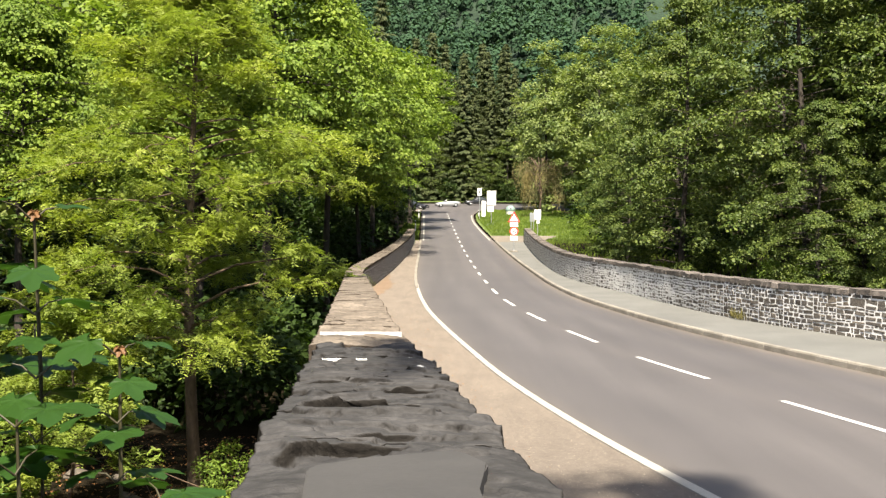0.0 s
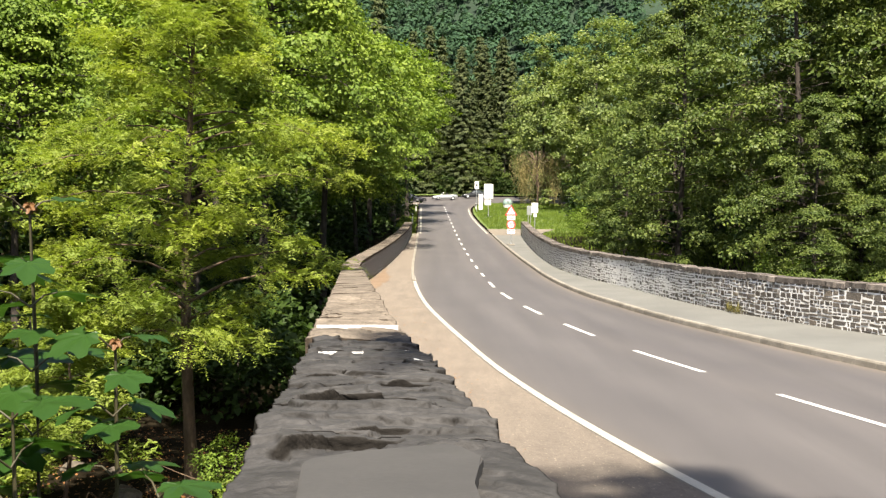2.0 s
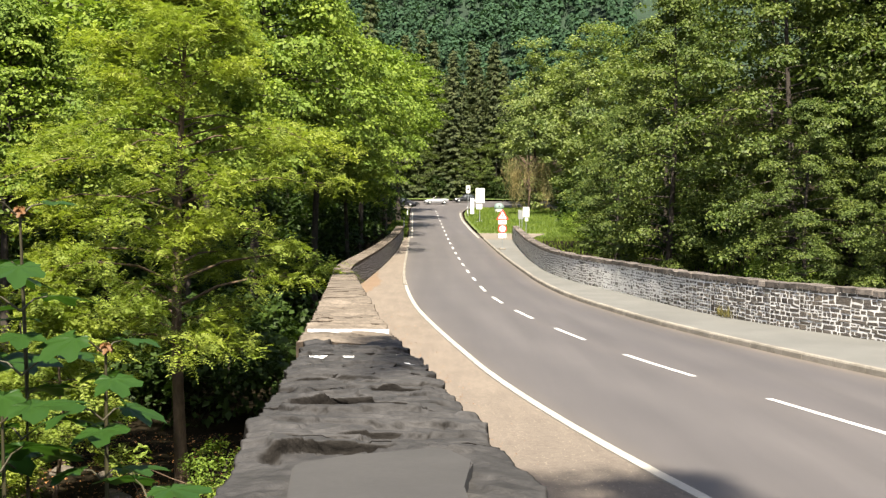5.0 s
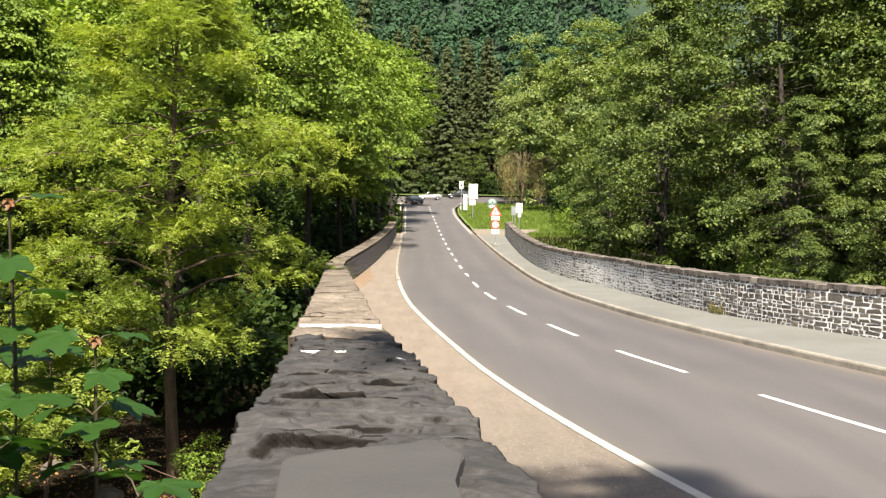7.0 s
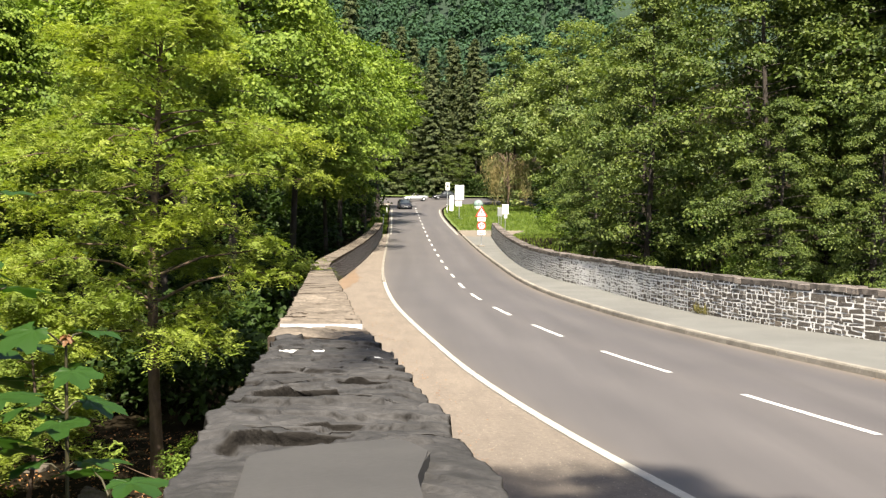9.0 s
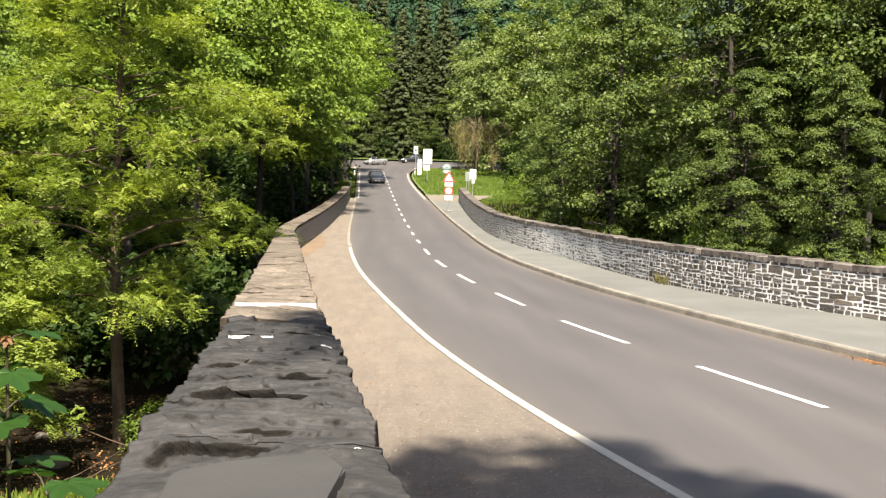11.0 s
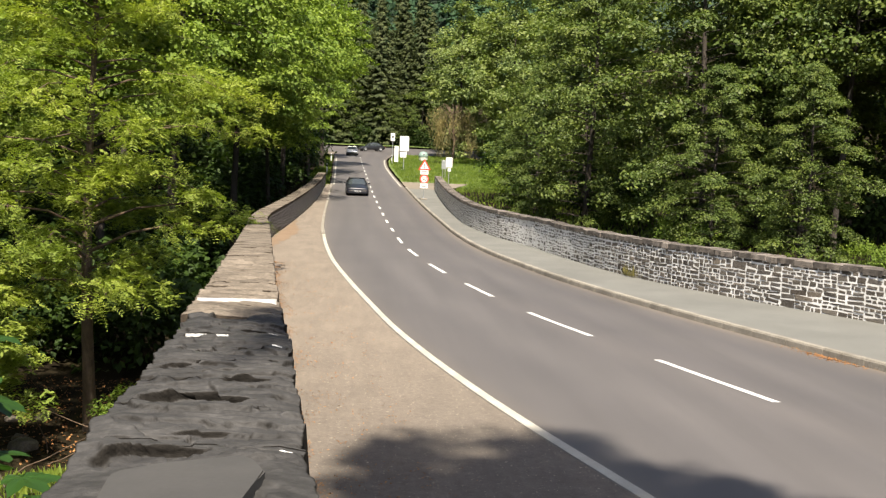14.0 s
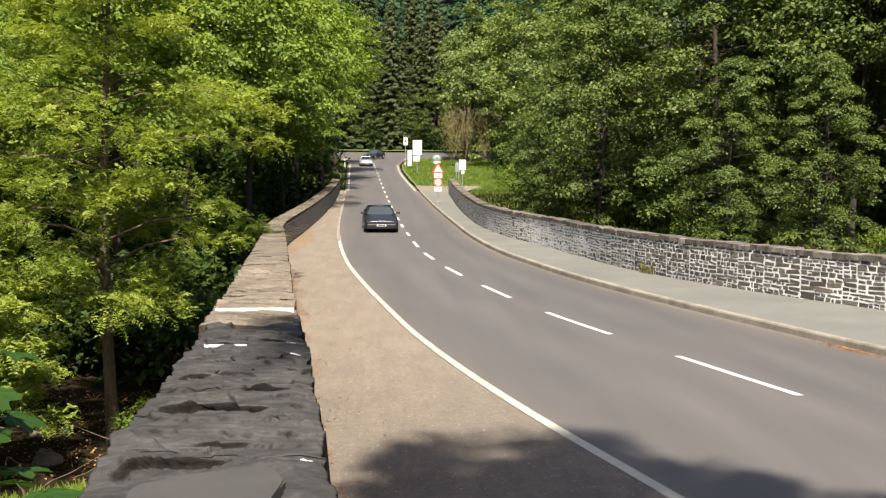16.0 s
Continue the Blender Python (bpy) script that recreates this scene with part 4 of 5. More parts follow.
    shade = broad_tree("poplar_tree", 51, 23.0, 2.3, 15.0, 64, 110, 0.85, 0.26, MAPLE_LEAF, "tall high-crowned poplar beside the wall", 0.26, 0.8, 0.5, 0.05, 30, 0.1, lean=(0.13, 0), lumps=0.15)
    put(shade, [(-0.55, -4.9, 0, 1.0)])
    lean = broad_tree("leaning_poplar", 52, 20.0, 1.8, 15.0, 16, 95, 0.7, 0.26, MAPLE_LEAF, "tall leaning poplar with a thin crown", 0.22, 0.8, 0.5, 0.2, 16, 0.1, lean=(0.28, 0))
    put(lean, [(-0.7, -3.6, 0, 0.88)])
    weep = weeping_tree()
    put(weep, [(12.4, 127, 0, 1.15)])
    bush = broad_tree("shrub", 31, 2.4, 1.7, 0.1, 46, 60, 0.5, 0.13, MAPLE_LEAF, "low bright green shrub", 0.05, 0.7, 0.6, 0.3, 16, 0.1)
    put(bush, [(-5.7, 27.3, 0, 0.75), (13.2, 86.5, 20, 1.0), (14.0, 94, 210, 1.2), (15.0, 41.5, 20, 0.8), (20.5, 36.5, 100, 0.7), (-12, 25, 140, 1.2)])
    # undergrowth whose dark leaf colour supplies the shade under and behind the trees
    dark = broad_tree("undergrowth", 33, 4.5, 3.4, 0.0, 80, 30, 0.9, 0.32, SHADED_LEAF, "dense undergrowth below the trees, its leaves coloured dark for shade", 0.06, 0.7, 0.6, 0.2, 16, 0.1)
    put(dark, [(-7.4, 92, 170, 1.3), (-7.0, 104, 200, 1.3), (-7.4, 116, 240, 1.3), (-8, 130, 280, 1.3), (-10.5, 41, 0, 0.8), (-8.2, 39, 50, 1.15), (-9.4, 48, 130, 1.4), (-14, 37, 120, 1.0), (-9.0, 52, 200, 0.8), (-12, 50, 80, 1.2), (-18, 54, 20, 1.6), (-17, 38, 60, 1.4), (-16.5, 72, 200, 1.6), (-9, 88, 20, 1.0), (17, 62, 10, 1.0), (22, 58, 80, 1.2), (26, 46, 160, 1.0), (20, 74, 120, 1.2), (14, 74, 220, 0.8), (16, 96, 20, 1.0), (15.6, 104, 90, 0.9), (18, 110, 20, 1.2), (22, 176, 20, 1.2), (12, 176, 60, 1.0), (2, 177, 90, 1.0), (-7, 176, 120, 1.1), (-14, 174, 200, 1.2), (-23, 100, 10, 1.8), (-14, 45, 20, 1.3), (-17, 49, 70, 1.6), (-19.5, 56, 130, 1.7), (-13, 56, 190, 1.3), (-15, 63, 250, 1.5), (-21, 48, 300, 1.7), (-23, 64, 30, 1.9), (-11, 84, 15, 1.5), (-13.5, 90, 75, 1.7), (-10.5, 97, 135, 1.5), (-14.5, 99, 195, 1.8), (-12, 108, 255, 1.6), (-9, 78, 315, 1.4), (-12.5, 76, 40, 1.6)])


def weeping_tree():
    rng = np.random.default_rng(40)
    tree = tagged(holder("weeping_tree"), "brownish weeping tree with hanging dry twigs", "tree")
    bm = bmesh.new()
    tube(bm, [(0, 0, -0.2), (0.15, 0, 3), (-0.1, 0.1, 6.4)], [0.2, 0.14, 0.05], 7)
    out = []
    for k in range(36):
        a, z = rng.uniform(0, 6.28), rng.uniform(3.6, 6.8)
        r = rng.uniform(0.7, 2.6)
        tip = np.array([math.cos(a) * r, math.sin(a) * r, z - 0.1])
        tube(bm, [(0, 0, z - 0.8), tuple(tip * [0.6, 0.6, 1] + [0, 0, 0.5]), tuple(tip)], [0.045, 0.03, 0.01], 4)
        for _ in range(9):
            p0 = tip + rng.normal(size=3) * 0.3
            m = 16
            t = np.linspace(0, 1, m)[:, None]
            L = rng.uniform(1.2, 3.4)
            p = p0 + np.array([math.cos(a) * 0.3, math.sin(a) * 0.3, -L]) * t + rng.normal(size=(m, 3)) * 0.06
            out.append(leaf_quads(rng, p, rng.normal(size=(m, 3)) * [1, 1, 0.3], np.array([0, 0, -1.0]) + rng.normal(size=(m, 3)) * 0.3, 0.34, 0.16, 0.05))
    part("trunk", bm, BARK, tree, smooth=True)
    part_of("crown", quads("crown", np.concatenate(out)), BROWN_TWIG, tree, "hanging brown twigs")
    return tree


def far_woods():
    """The wooded hillside beyond the valley."""
    rng = np.random.default_rng(77)
    out = []
    for _ in range(1900):
        y = 440 + 440 * rng.uniform(0, 1)
        x = rng.uniform(-0.125, 0.205) * y
        conifer = noise.noise(Vector((x * 0.02, y * 0.02, 9))) > 0.12
        h, r = (rng.uniform(14, 20), rng.uniform(2.2, 3.2)) if conifer else (rng.uniform(10, 16), rng.uniform(3.4, 5.6))
        m = 84
        d = unit(rng.normal(size=(m, 3)))
        d[:, 2] = np.abs(d[:, 2]) * 1.05 - 0.1
        k = (1 - 0.8 * np.clip(d[:, 2:], 0, 1)) if conifer else 1.0
        p = np.array([x, y, hill_z(x, y) + h * 0.4]) + d * np.array([r, r, h * 0.6]) * k * rng.uniform(0.7, 1.08, (m, 1))
        out.append(leaf_quads(rng, p, d + rng.normal(size=(m, 3)) * 0.14, rng.normal(size=(m, 3)), 1.8, 1.1, 0.10))
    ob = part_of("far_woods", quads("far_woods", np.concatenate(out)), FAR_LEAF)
    tagged(ob, "wooded hillside beyond the valley, its green tinted blue for haze", "woods", kind="stuff")


def grass_patch(name, n, x0, x1, y0, y1, tall, keep, seed, label, size=0.05, floor=-9.0):
    rng = np.random.default_rng(seed)
    x, y = rng.uniform(x0, x1, n), rng.uniform(y0, y1, n)
    ok = np.array([keep(a, b) for a, b in zip(x, y)])
    x, y = x[ok], y[ok]
    p = np.stack([x, y, [max(hill_z(a, b), road_z(b) + floor) for a, b in zip(x, y)]], 1)
    m = len(p)
    v = leaf_quads(rng, p, rng.normal(size=(m, 3)) * [1, 1, 0.2], np.array([0, 0, 1.0]) + rng.normal(size=(m, 3)) * [0.4, 0.4, 0.1], tall, size / tall, 0.1)
    tagged(part_of(name, quads(name, v), GRASS), label, "grass", kind="stuff")


trees()
far_woods()
grass_patch("meadow_grass", 26000, 3.5, 17, 84, 148, 0.30, lambda x, y: x > right_edge(min(y, 150)) + 0.5 and not (83 < y < 94 and x < 8.2 + 0.33 * (y - 84)) and y < 146, 1, "bright green unmown grass beside the road", 0.06, -0.03)
grass_patch("bank_grass", 34000, -5, -0.2, -4, 9, 0.11, lambda x, y: x < left_wall(y) - WALL_W - 0.02, 2, "sunlit green grass on the bank", 0.02)
grass_patch("verge_grass", 3000, -4.5, -2.2, 84, 140, 0.4, lambda x, y: x < left_line(y) - 0.35, 3, "green grass verge at the road edge", 0.15)
grass_patch("wood_grass", 9000, 9, 32, 24, 86, 0.34, lambda x, y: x > right_wall(y) + 0.9, 4, "green growth behind the stone wall", 0.09)


# ---- signs and small roadside things ----
def panel(name, w, h, x, z, y=0.0, mat=WHITE, parent=None, label="", round_to=0.03):
    bm = bmesh.new()
    box(bm, x - w / 2, x + w / 2, y - 0.012, y + 0.012, z - h / 2, z + h / 2, min(round_to, 0.01))
    return part(name, bm, mat, parent, label)


def pole(parent, x, y, z0, z1, r=0.03):
    bm = bmesh.new()
    rod(bm, (x, y, z0), (x, y, z1), r, sides=10)
    return part("pole", bm, STEEL, parent, "thin galvanised pole")


def disc(name, r, x, z, y, mat, parent, sides=40, inner=0.0, thick=0.01):
    bm = bmesh.new()
    def ring(rad, yy):
        return [bm.verts.new((x + rad * math.cos(2 * math.pi * k / sides + math.pi / 2), yy, z + rad * math.sin(2 * math.pi * k / sides + math.pi / 2))) for k in range(sides)]
    fo, bo = ring(r, y - thick), ring(r, y)
    if inner:
        fi, bi = ring(inner, y - thick), ring(inner, y)
        loops = [(fo, fi), (bi, bo), (fi, bi)]
    else:
        bm.faces.new(fo)
        bm.faces.new(bo[::-1])
        loops = []
    for a, b in loops + [(bo, fo)]:
        for k in range(sides):
            n = (k + 1) % sides
            bm.faces.new((a[k], a[n], b[n], b[k]))
    bmesh.ops.recalc_face_normals(bm, faces=bm.faces)
    return part(name, bm, mat, parent)


def word(text, x, z, y, size, mat, parent, name="lettering"):
    c = bpy.data.curves.new(name, "FONT")
    c.body, c.size, c.align_x, c.align_y, c.extrude = text, size, "CENTER", "CENTER", 0.002
    tmp = new(name, c)
    me = bpy.data.meshes.new_from_object(tmp.evaluated_get(bpy.context.evaluated_depsgraph_get()))
    bpy.data.objects.remove(tmp)
    ob = part_of(name, me, mat, parent)
    ob.matrix_basis = pose(x, y, z, 90, 0, 0)
    return ob


def bars(parent, x, z, y, w, rows, gap, h=0.04, mat=BLACK):
    for k in range(rows):
        bm = bmesh.new()
        ww = w * (1 if k % 2 == 0 else 0.75)
        box(bm, x - ww / 2, x + ww / 2, y - 0.004, y, z - k * gap - h / 2, z - k * gap + h / 2)
        part("text_bar", bm, mat, parent)


def warning_sign():
    s = tagged(holder("warning_sign", 5.15, 72, road_z(72) + 0.14), "mobile road sign with warning triangle and speed limit", "road sign")
    pole(s, 0, 0.02, 0.1, 3.0)
    tri = disc("triangle_plate", 0.53, 0, 2.47, 0, RED, s, 3)
    disc("triangle_face", 0.37, 0, 2.47, -0.012, WHITE, s, 3, thick=0.004)
    bm = bmesh.new()
    box(bm, -0.03, 0.03, -0.024, -0.018, 2.42, 2.66)
    box(bm, -0.03, 0.03, -0.024, -0.018, 2.33, 2.39)
    part("exclamation_mark", bm, BLACK, s, "black exclamation mark")
    panel("supplementary_plate", 0.60, 0.32, 0, 2.02, 0, WHITE, s, "white supplementary plate")
    bars(s, 0, 2.08, -0.014, 0.44, 2, 0.11)
    disc("limit_ring", 0.33, 0, 1.53, 0, RED, s, 40, 0.24)
    disc("limit_face", 0.245, 0, 1.53, -0.002, WHITE, s, 40)
    word("30", 0, 1.53, -0.02, 0.40, BLACK, s)
    panel("supplementary_plate", 0.58, 0.34, 0, 1.02, 0, WHITE, s, "white supplementary plate")
    bars(s, 0, 1.08, -0.014, 0.42, 2, 0.11)
    for k in (0, 1):
        bm = bmesh.new()
        box(bm, -0.26, 0.26, -0.22 + 0.3 * k, -0.06 + 0.3 * k, 0.0, 0.11, 0.02)
        part("foot", bm, KERB, s, "heavy brown ballast foot")
    bm = bmesh.new()
    box(bm, -0.05, 0.05, -0.2, 0.24, 0.11, 0.16)
    part("base_bar", bm, STEEL, s)


def boards():
    s = tagged(holder("notice_board", 5.45, 113, road_z(113) - 0.25), "tall white notice board on a grey pole", "sign")
    pole(s, 0, 0.02, 0, 4.1, 0.045)
    b = panel("board", 1.05, 1.68, 0.02, 3.27, 0, WHITE, s, "large blank white board")
    panel("lower_board", 0.72, 0.62, -0.08, 1.98, 0, WHITE, s, "small white board below")
    bm = bmesh.new()
    box(bm, -0.45, 0.45, -0.2, 0.2, 0.0, 0.34, 0.03)
    part("foot", bm, STEEL, s, "grey concrete foot")
    s = tagged(holder("direction_column", 4.85, 121.5, road_z(121.5) - 0.25), "white column sign with a square sign on its top", "sign")
    pole(s, -0.45, 0.03, 0, 4.2, 0.04)
    panel("column_board", 0.5, 1.95, 0.05, 1.65, 0, WHITE, s, "tall narrow white board")
    panel("top_sign", 0.52, 0.95, -0.45, 3.72, 0, WHITE, s, "white sign with dark symbol")
    bm = bmesh.new()
    box(bm, -0.56, -0.34, -0.02, -0.014, 3.6, 3.85)
    part("symbol", bm, BLACK, s, "dark symbol")
    s = tagged(holder("bus_stop_sign", 8.86, 92.5, road_z(92.5) - 0.3), "white sign on a thin post at the meadow", "sign")
    pole(s, 0, 0.02, 0, 2.9, 0.035)
    panel("sign_plate", 0.62, 0.95, 0, 2.45, 0, WHITE, s, "white plate")
    bars(s, 0, 2.7, -0.014, 0.34, 3, 0.16, 0.05, STEEL)
    panel("small_plate", 0.3, 0.32, 0.03, 1.75, 0, WHITE, s)
    for dx in (0.0, 0.34):
        s = tagged(holder("sign_post", 9.0 + dx, 101 + 3 * dx, road_z(101) - 0.3), "grey sign seen from its edge on a post", "sign", "posts at the wall end")
        pole(s, 0, 0, 0, 2.3, 0.04)
        bm = bmesh.new()
        box(bm, -0.14, 0.14, -0.03, 0.03, 1.3, 2.2, 0.01)
        part("sign_back", bm, STEEL, s, "grey back of a sign")
    for x, y in ((-3.05, 104.0), (-3.25, 126.0), (4.55, 128.0), (7.4, 148.0)):
        s = tagged(holder("delineator_post", x, y, road_z(y) - 0.3), "white roadside delineator post with black band", "post", "delineator posts")
        bm = bmesh.new()
        box(bm, -0.06, 0.06, -0.05, 0.05, 0, 1.25, 0.02)
        part("post", bm, WHITE, s)
        bm = bmesh.new()
        box(bm, -0.064, 0.064, -0.054, 0.054, 0.9, 1.12)
        part("black_band", bm, BLACK, s)


def container():
    s = tagged(holder("recycling_container", 9.1, 134, road_z(134) - 0.3), "teal dome recycling container with a pale base", "container")
    bm = bmesh.new()
    bmesh.ops.create_uvsphere(bm, u_segments=20, v_segments=12, radius=0.68)
    for v in bm.verts:
        v.co.z = max(v.co.z, -0.25) * 0.95 + 0.95
    part("dome", bm, TEAL, s, "teal plastic dome", True)
    bm = bmesh.new()
    rod(bm, (0, 0, 0), (0, 0, 0.78), 0.52, 0.64, 20)
    part("base", bm, WHITE, s, "pale lower body")
    bm = bmesh.new()
    rod(bm, (0, -0.62, 1.15), (0, -0.69, 1.17), 0.1, 0.1, 14)
    part("opening", bm, BLACK, s, "dark round opening")


# ---- saplings at the wall ----
def lobed_leaf(rng, size):
    """A five-lobed toothed leaf with creased veins, that points along +y from its stalk."""
    lobes = ((0, 1.0, 0.40), (0.88, 0.86, 0.42), (-0.88, 0.86, 0.42), (1.85, 0.58, 0.5), (-1.85, 0.58, 0.5))
    n, rings = 44, (0.3, 0.65, 1.0)
    ph = rng.uniform(0, 6)
    bm = bmesh.new()
    mid = bm.verts.new((0, 0, 0))
    cols = []
    for k in range(n):
        a = -math.pi + 2 * math.pi * (k + 0.5) / n
        r = 0.45
        near = 9.0
        for c, reach, wide in lobes:
            d = abs(a - c)
            near = min(near, d)
            r = max(r, reach * (0.60 + 0.40 * max(0, 1 - d / wide) ** 0.8) if d < wide * 1.5 else 0)
        if abs(a) > 2.75:
            r *= 0.45
        r *= 0.74 * (1 + 0.05 * math.cos(k * math.pi)) * rng.uniform(0.97, 1.03)
        col = []
        for f in rings:
            x, y = math.sin(a) * r * f, math.cos(a) * r * f
            z = 0.10 * f * min(near, 0.45) - 0.16 * (x * x + y * y) * f + 0.03 * math.sin(7 * x + ph) * f
            col.append(bm.verts.new((x * size, (y + 0.12 * f) * size, z * size)))
        cols.append(col)
    for k in range(n):
        a, b = cols[k], cols[(k + 1) % n]
        bm.faces.new((mid, a[0], b[0]))
        for q in range(2):
            bm.faces.new((a[q], a[q + 1], b[q + 1], b[q]))
    bmesh.ops.recalc_face_normals(bm, faces=bm.faces)
    return bm


def sapling(x, y, base, top, nodes, seed, lean, red_tip=True):
    rng = random.Random(seed)
    s = tagged(holder("maple_sapling", x, y, base), "young maple sapling with large lobed green leaves", "plant", "saplings by the wall")
    h = top - base
    bm = bmesh.new()
    pts = [(lean * math.sin(t * 2.4) * 0.3, 0.05 * math.sin(3 * t), t * h) for t in (0, 0.25, 0.5, 0.75, 1.0)]
    tube(bm, pts, [0.012, 0.010, 0.009, 0.007, 0.004], 7)
    part("stem", bm, STEM, s, "thin dark stem", True)
    turn = rng.uniform(0, 180)
    for z, size in nodes:
        t = (z - base) / h
        px = lean * math.sin(t * 2.4) * 0.3
        for side in (0, 180):
            a = radians(turn + side + rng.uniform(-18, 18))
            st = rng.uniform(0.06, 0.12)
            tip = Vector((px + math.cos(a) * st, math.sin(a) * st, z - base + st * 0.55))
            bm = bmesh.new()
            tube(bm, [(px, 0, z - base), tuple(tip * 0.5 + Vector((px, 0, z - base)) * 0.5 + Vector((0, 0, 0.015))), tuple(tip)], [0.004, 0.003, 0.002], 5)
            stalk = part("leaf_stalk", bm, STEM, s, smooth=True)
            lf = part("leaf", lobed_leaf(rng, size * rng.uniform(0.95, 1.25)), SAPLING_LEAF, s, smooth=True)
            lf.matrix_basis = Matrix.Translation(tip) @ Matrix.Rotation(a - math.pi / 2, 4, "Z") @ Matrix.Rotation(radians(rng.uniform(-24, 6)), 4, "X") @ Matrix.Rotation(radians(rng.uniform(-14, 14)), 4, "Y")
        turn += 82
    if red_tip:
        for k in range(4):
            lf = part("bud_leaf", lobed_leaf(rng, 0.045), BUD, s, "small reddish young leaf")
            lf.matrix_basis = Matrix.Translation((pts[-1][0], pts[-1][1], h)) @ Matrix.Rotation(k * 1.6, 4, "Z") @ Matrix.Rotation(radians(-50), 4, "X")


BUD = leafy("bud_leaf", (0.14, 0.07, 0.03), (0.2, 0.10, 0.04), 0.3)


def saplings():
    sapling(-1.30, 2.95, 0.9, 2.96, [(2.93, 0.12), (2.74, 0.15), (2.64, 0.17), (2.54, 0.15), (2.44, 0.18), (2.34, 0.16), (2.24, 0.17), (2.13, 0.17)], 3, 0.06)
    sapling(-1.02, 3.0, 0.9, 2.53, [(2.50, 0.15), (2.38, 0.13), (2.29, 0.16), (2.22, 0.16), (2.10, 0.15)], 8, -0.1)
    sapling(-1.50, 3.05, 0.9, 2.72, [(2.7, 0.17), (2.55, 0.2), (2.42, 0.19), (2.25, 0.2), (2.12, 0.19)], 14, 0.08, False)
    sapling(-1.22, 2.7, 0.9, 2.36, [(2.34, 0.2), (2.2, 0.2), (2.06, 0.19)], 23, -0.08, False)
    sapling(-0.84, 2.75, 0.9, 2.13, [(2.10, 0.18), (1.98, 0.18)], 19, 0.05, False)


# ---- stream bank stones and dead wood ----
def litter():
    """Dry leaf scraps and grit along the foot of the wall."""
    rng = np.random.default_rng(91)
    m = 42000
    y = 6 + 26 * rng.uniform(0, 1, m) ** 1.8
    off = rng.exponential(0.13, m) + (rng.uniform(0, 1, m) < 0.07) * rng.uniform(0, 1.6, m)
    heap = np.array([noise.noise(Vector((a * 0.9, b * 2.5, 4))) for a, b in zip(y, off)])
    keep = heap + rng.normal(size=m) * 0.16 > -0.02
    y, off = y[keep], off[keep]
    m = len(y)
    x = np.array([left_wall(v) for v in y]) + 0.02 + off
    p = np.stack([x, y, np.full(m, 0.010)], 1)
    v = leaf_quads(rng, p, np.array([0, 0, 1.0]) + rng.normal(size=(m, 3)) * 0.25, rng.normal(size=(m, 3)), 0.030, 0.6, 0.1)
    tagged(part_of("leaf_litter", quads("leaf_litter", v), LITTER), "dry brown leaf scraps on the pavement", "leaf litter", kind="stuff")


def wall_weeds():
    """A dry tuft of grass at the foot of the far wall, and a swept heap of leaves in the gutter."""
    rng = np.random.default_rng(95)
    m = 90
    y = 29.0 + rng.normal(size=m) * 0.22
    x = np.array([right_wall(v) for v in y]) - 0.05 - np.abs(rng.normal(size=m)) * 0.06
    p = np.stack([x, y, np.full(m, 0.14)], 1)
    v = leaf_quads(rng, p, rng.normal(size=(m, 3)) * [1, 1, 0.2], np.array([-0.15, 0, 1.0]) + rng.normal(size=(m, 3)) * [0.35, 0.35, 0.1], 0.34, 0.07, 0.06)
    tagged(part_of("weed_tuft", quads("weed_tuft", v), WEED), "yellowish weeds growing at the foot of the stone wall", "weeds", kind="stuff")
    m = 420
    y = 16.7 + rng.normal(size=m) * 0.45
    x = np.array([right_edge(v) for v in y]) - 0.03 - np.abs(rng.normal(size=m)) * 0.13
    p = np.stack([x, y, np.full(m, 0.012)], 1)
    v = leaf_quads(rng, p, np.array([0, 0, 1.0]) + rng.normal(size=(m, 3)) * 0.4, rng.normal(size=(m, 3)), 0.036, 0.6, 0.15)
    tagged(part_of("gutter_leaves", quads("gutter_leaves", v), LITTER), "brown dry leaves swept into the gutter by the kerb", "leaf litter", kind="stuff")


WEED = leafy("dry_weed", (0.10, 0.095, 0.035), (0.20, 0.18, 0.07), 0.3, 0.7)


def bank_litter():
    """Fallen leaves and bits of bark on the stream bank."""
    rng = np.random.default_rng(93)
    m = 3200
    x, y = rng.uniform(-13, -3.6, m), rng.uniform(17, 36, m)
    p = np.stack([x, y, [hill_z(a, b) + 0.03 for a, b in zip(x, y)]], 1)
    v = leaf_quads(rng, p, np.array([0, 0, 1.0]) + rng.normal(size=(m, 3)) * 0.5, rng.normal(size=(m, 3)), 0.11, 0.55, 0.15)
    tagged(part_of("bank_litter", quads("bank_litter", v), LITTER), "brown fallen leaves on the shaded stream bank", "leaf litter", kind="stuff")


LITTER = leafy("dry_leaf", (0.13, 0.055, 0.02), (0.32, 0.17, 0.075), 0.1, 0.9, (1, 1, 1))


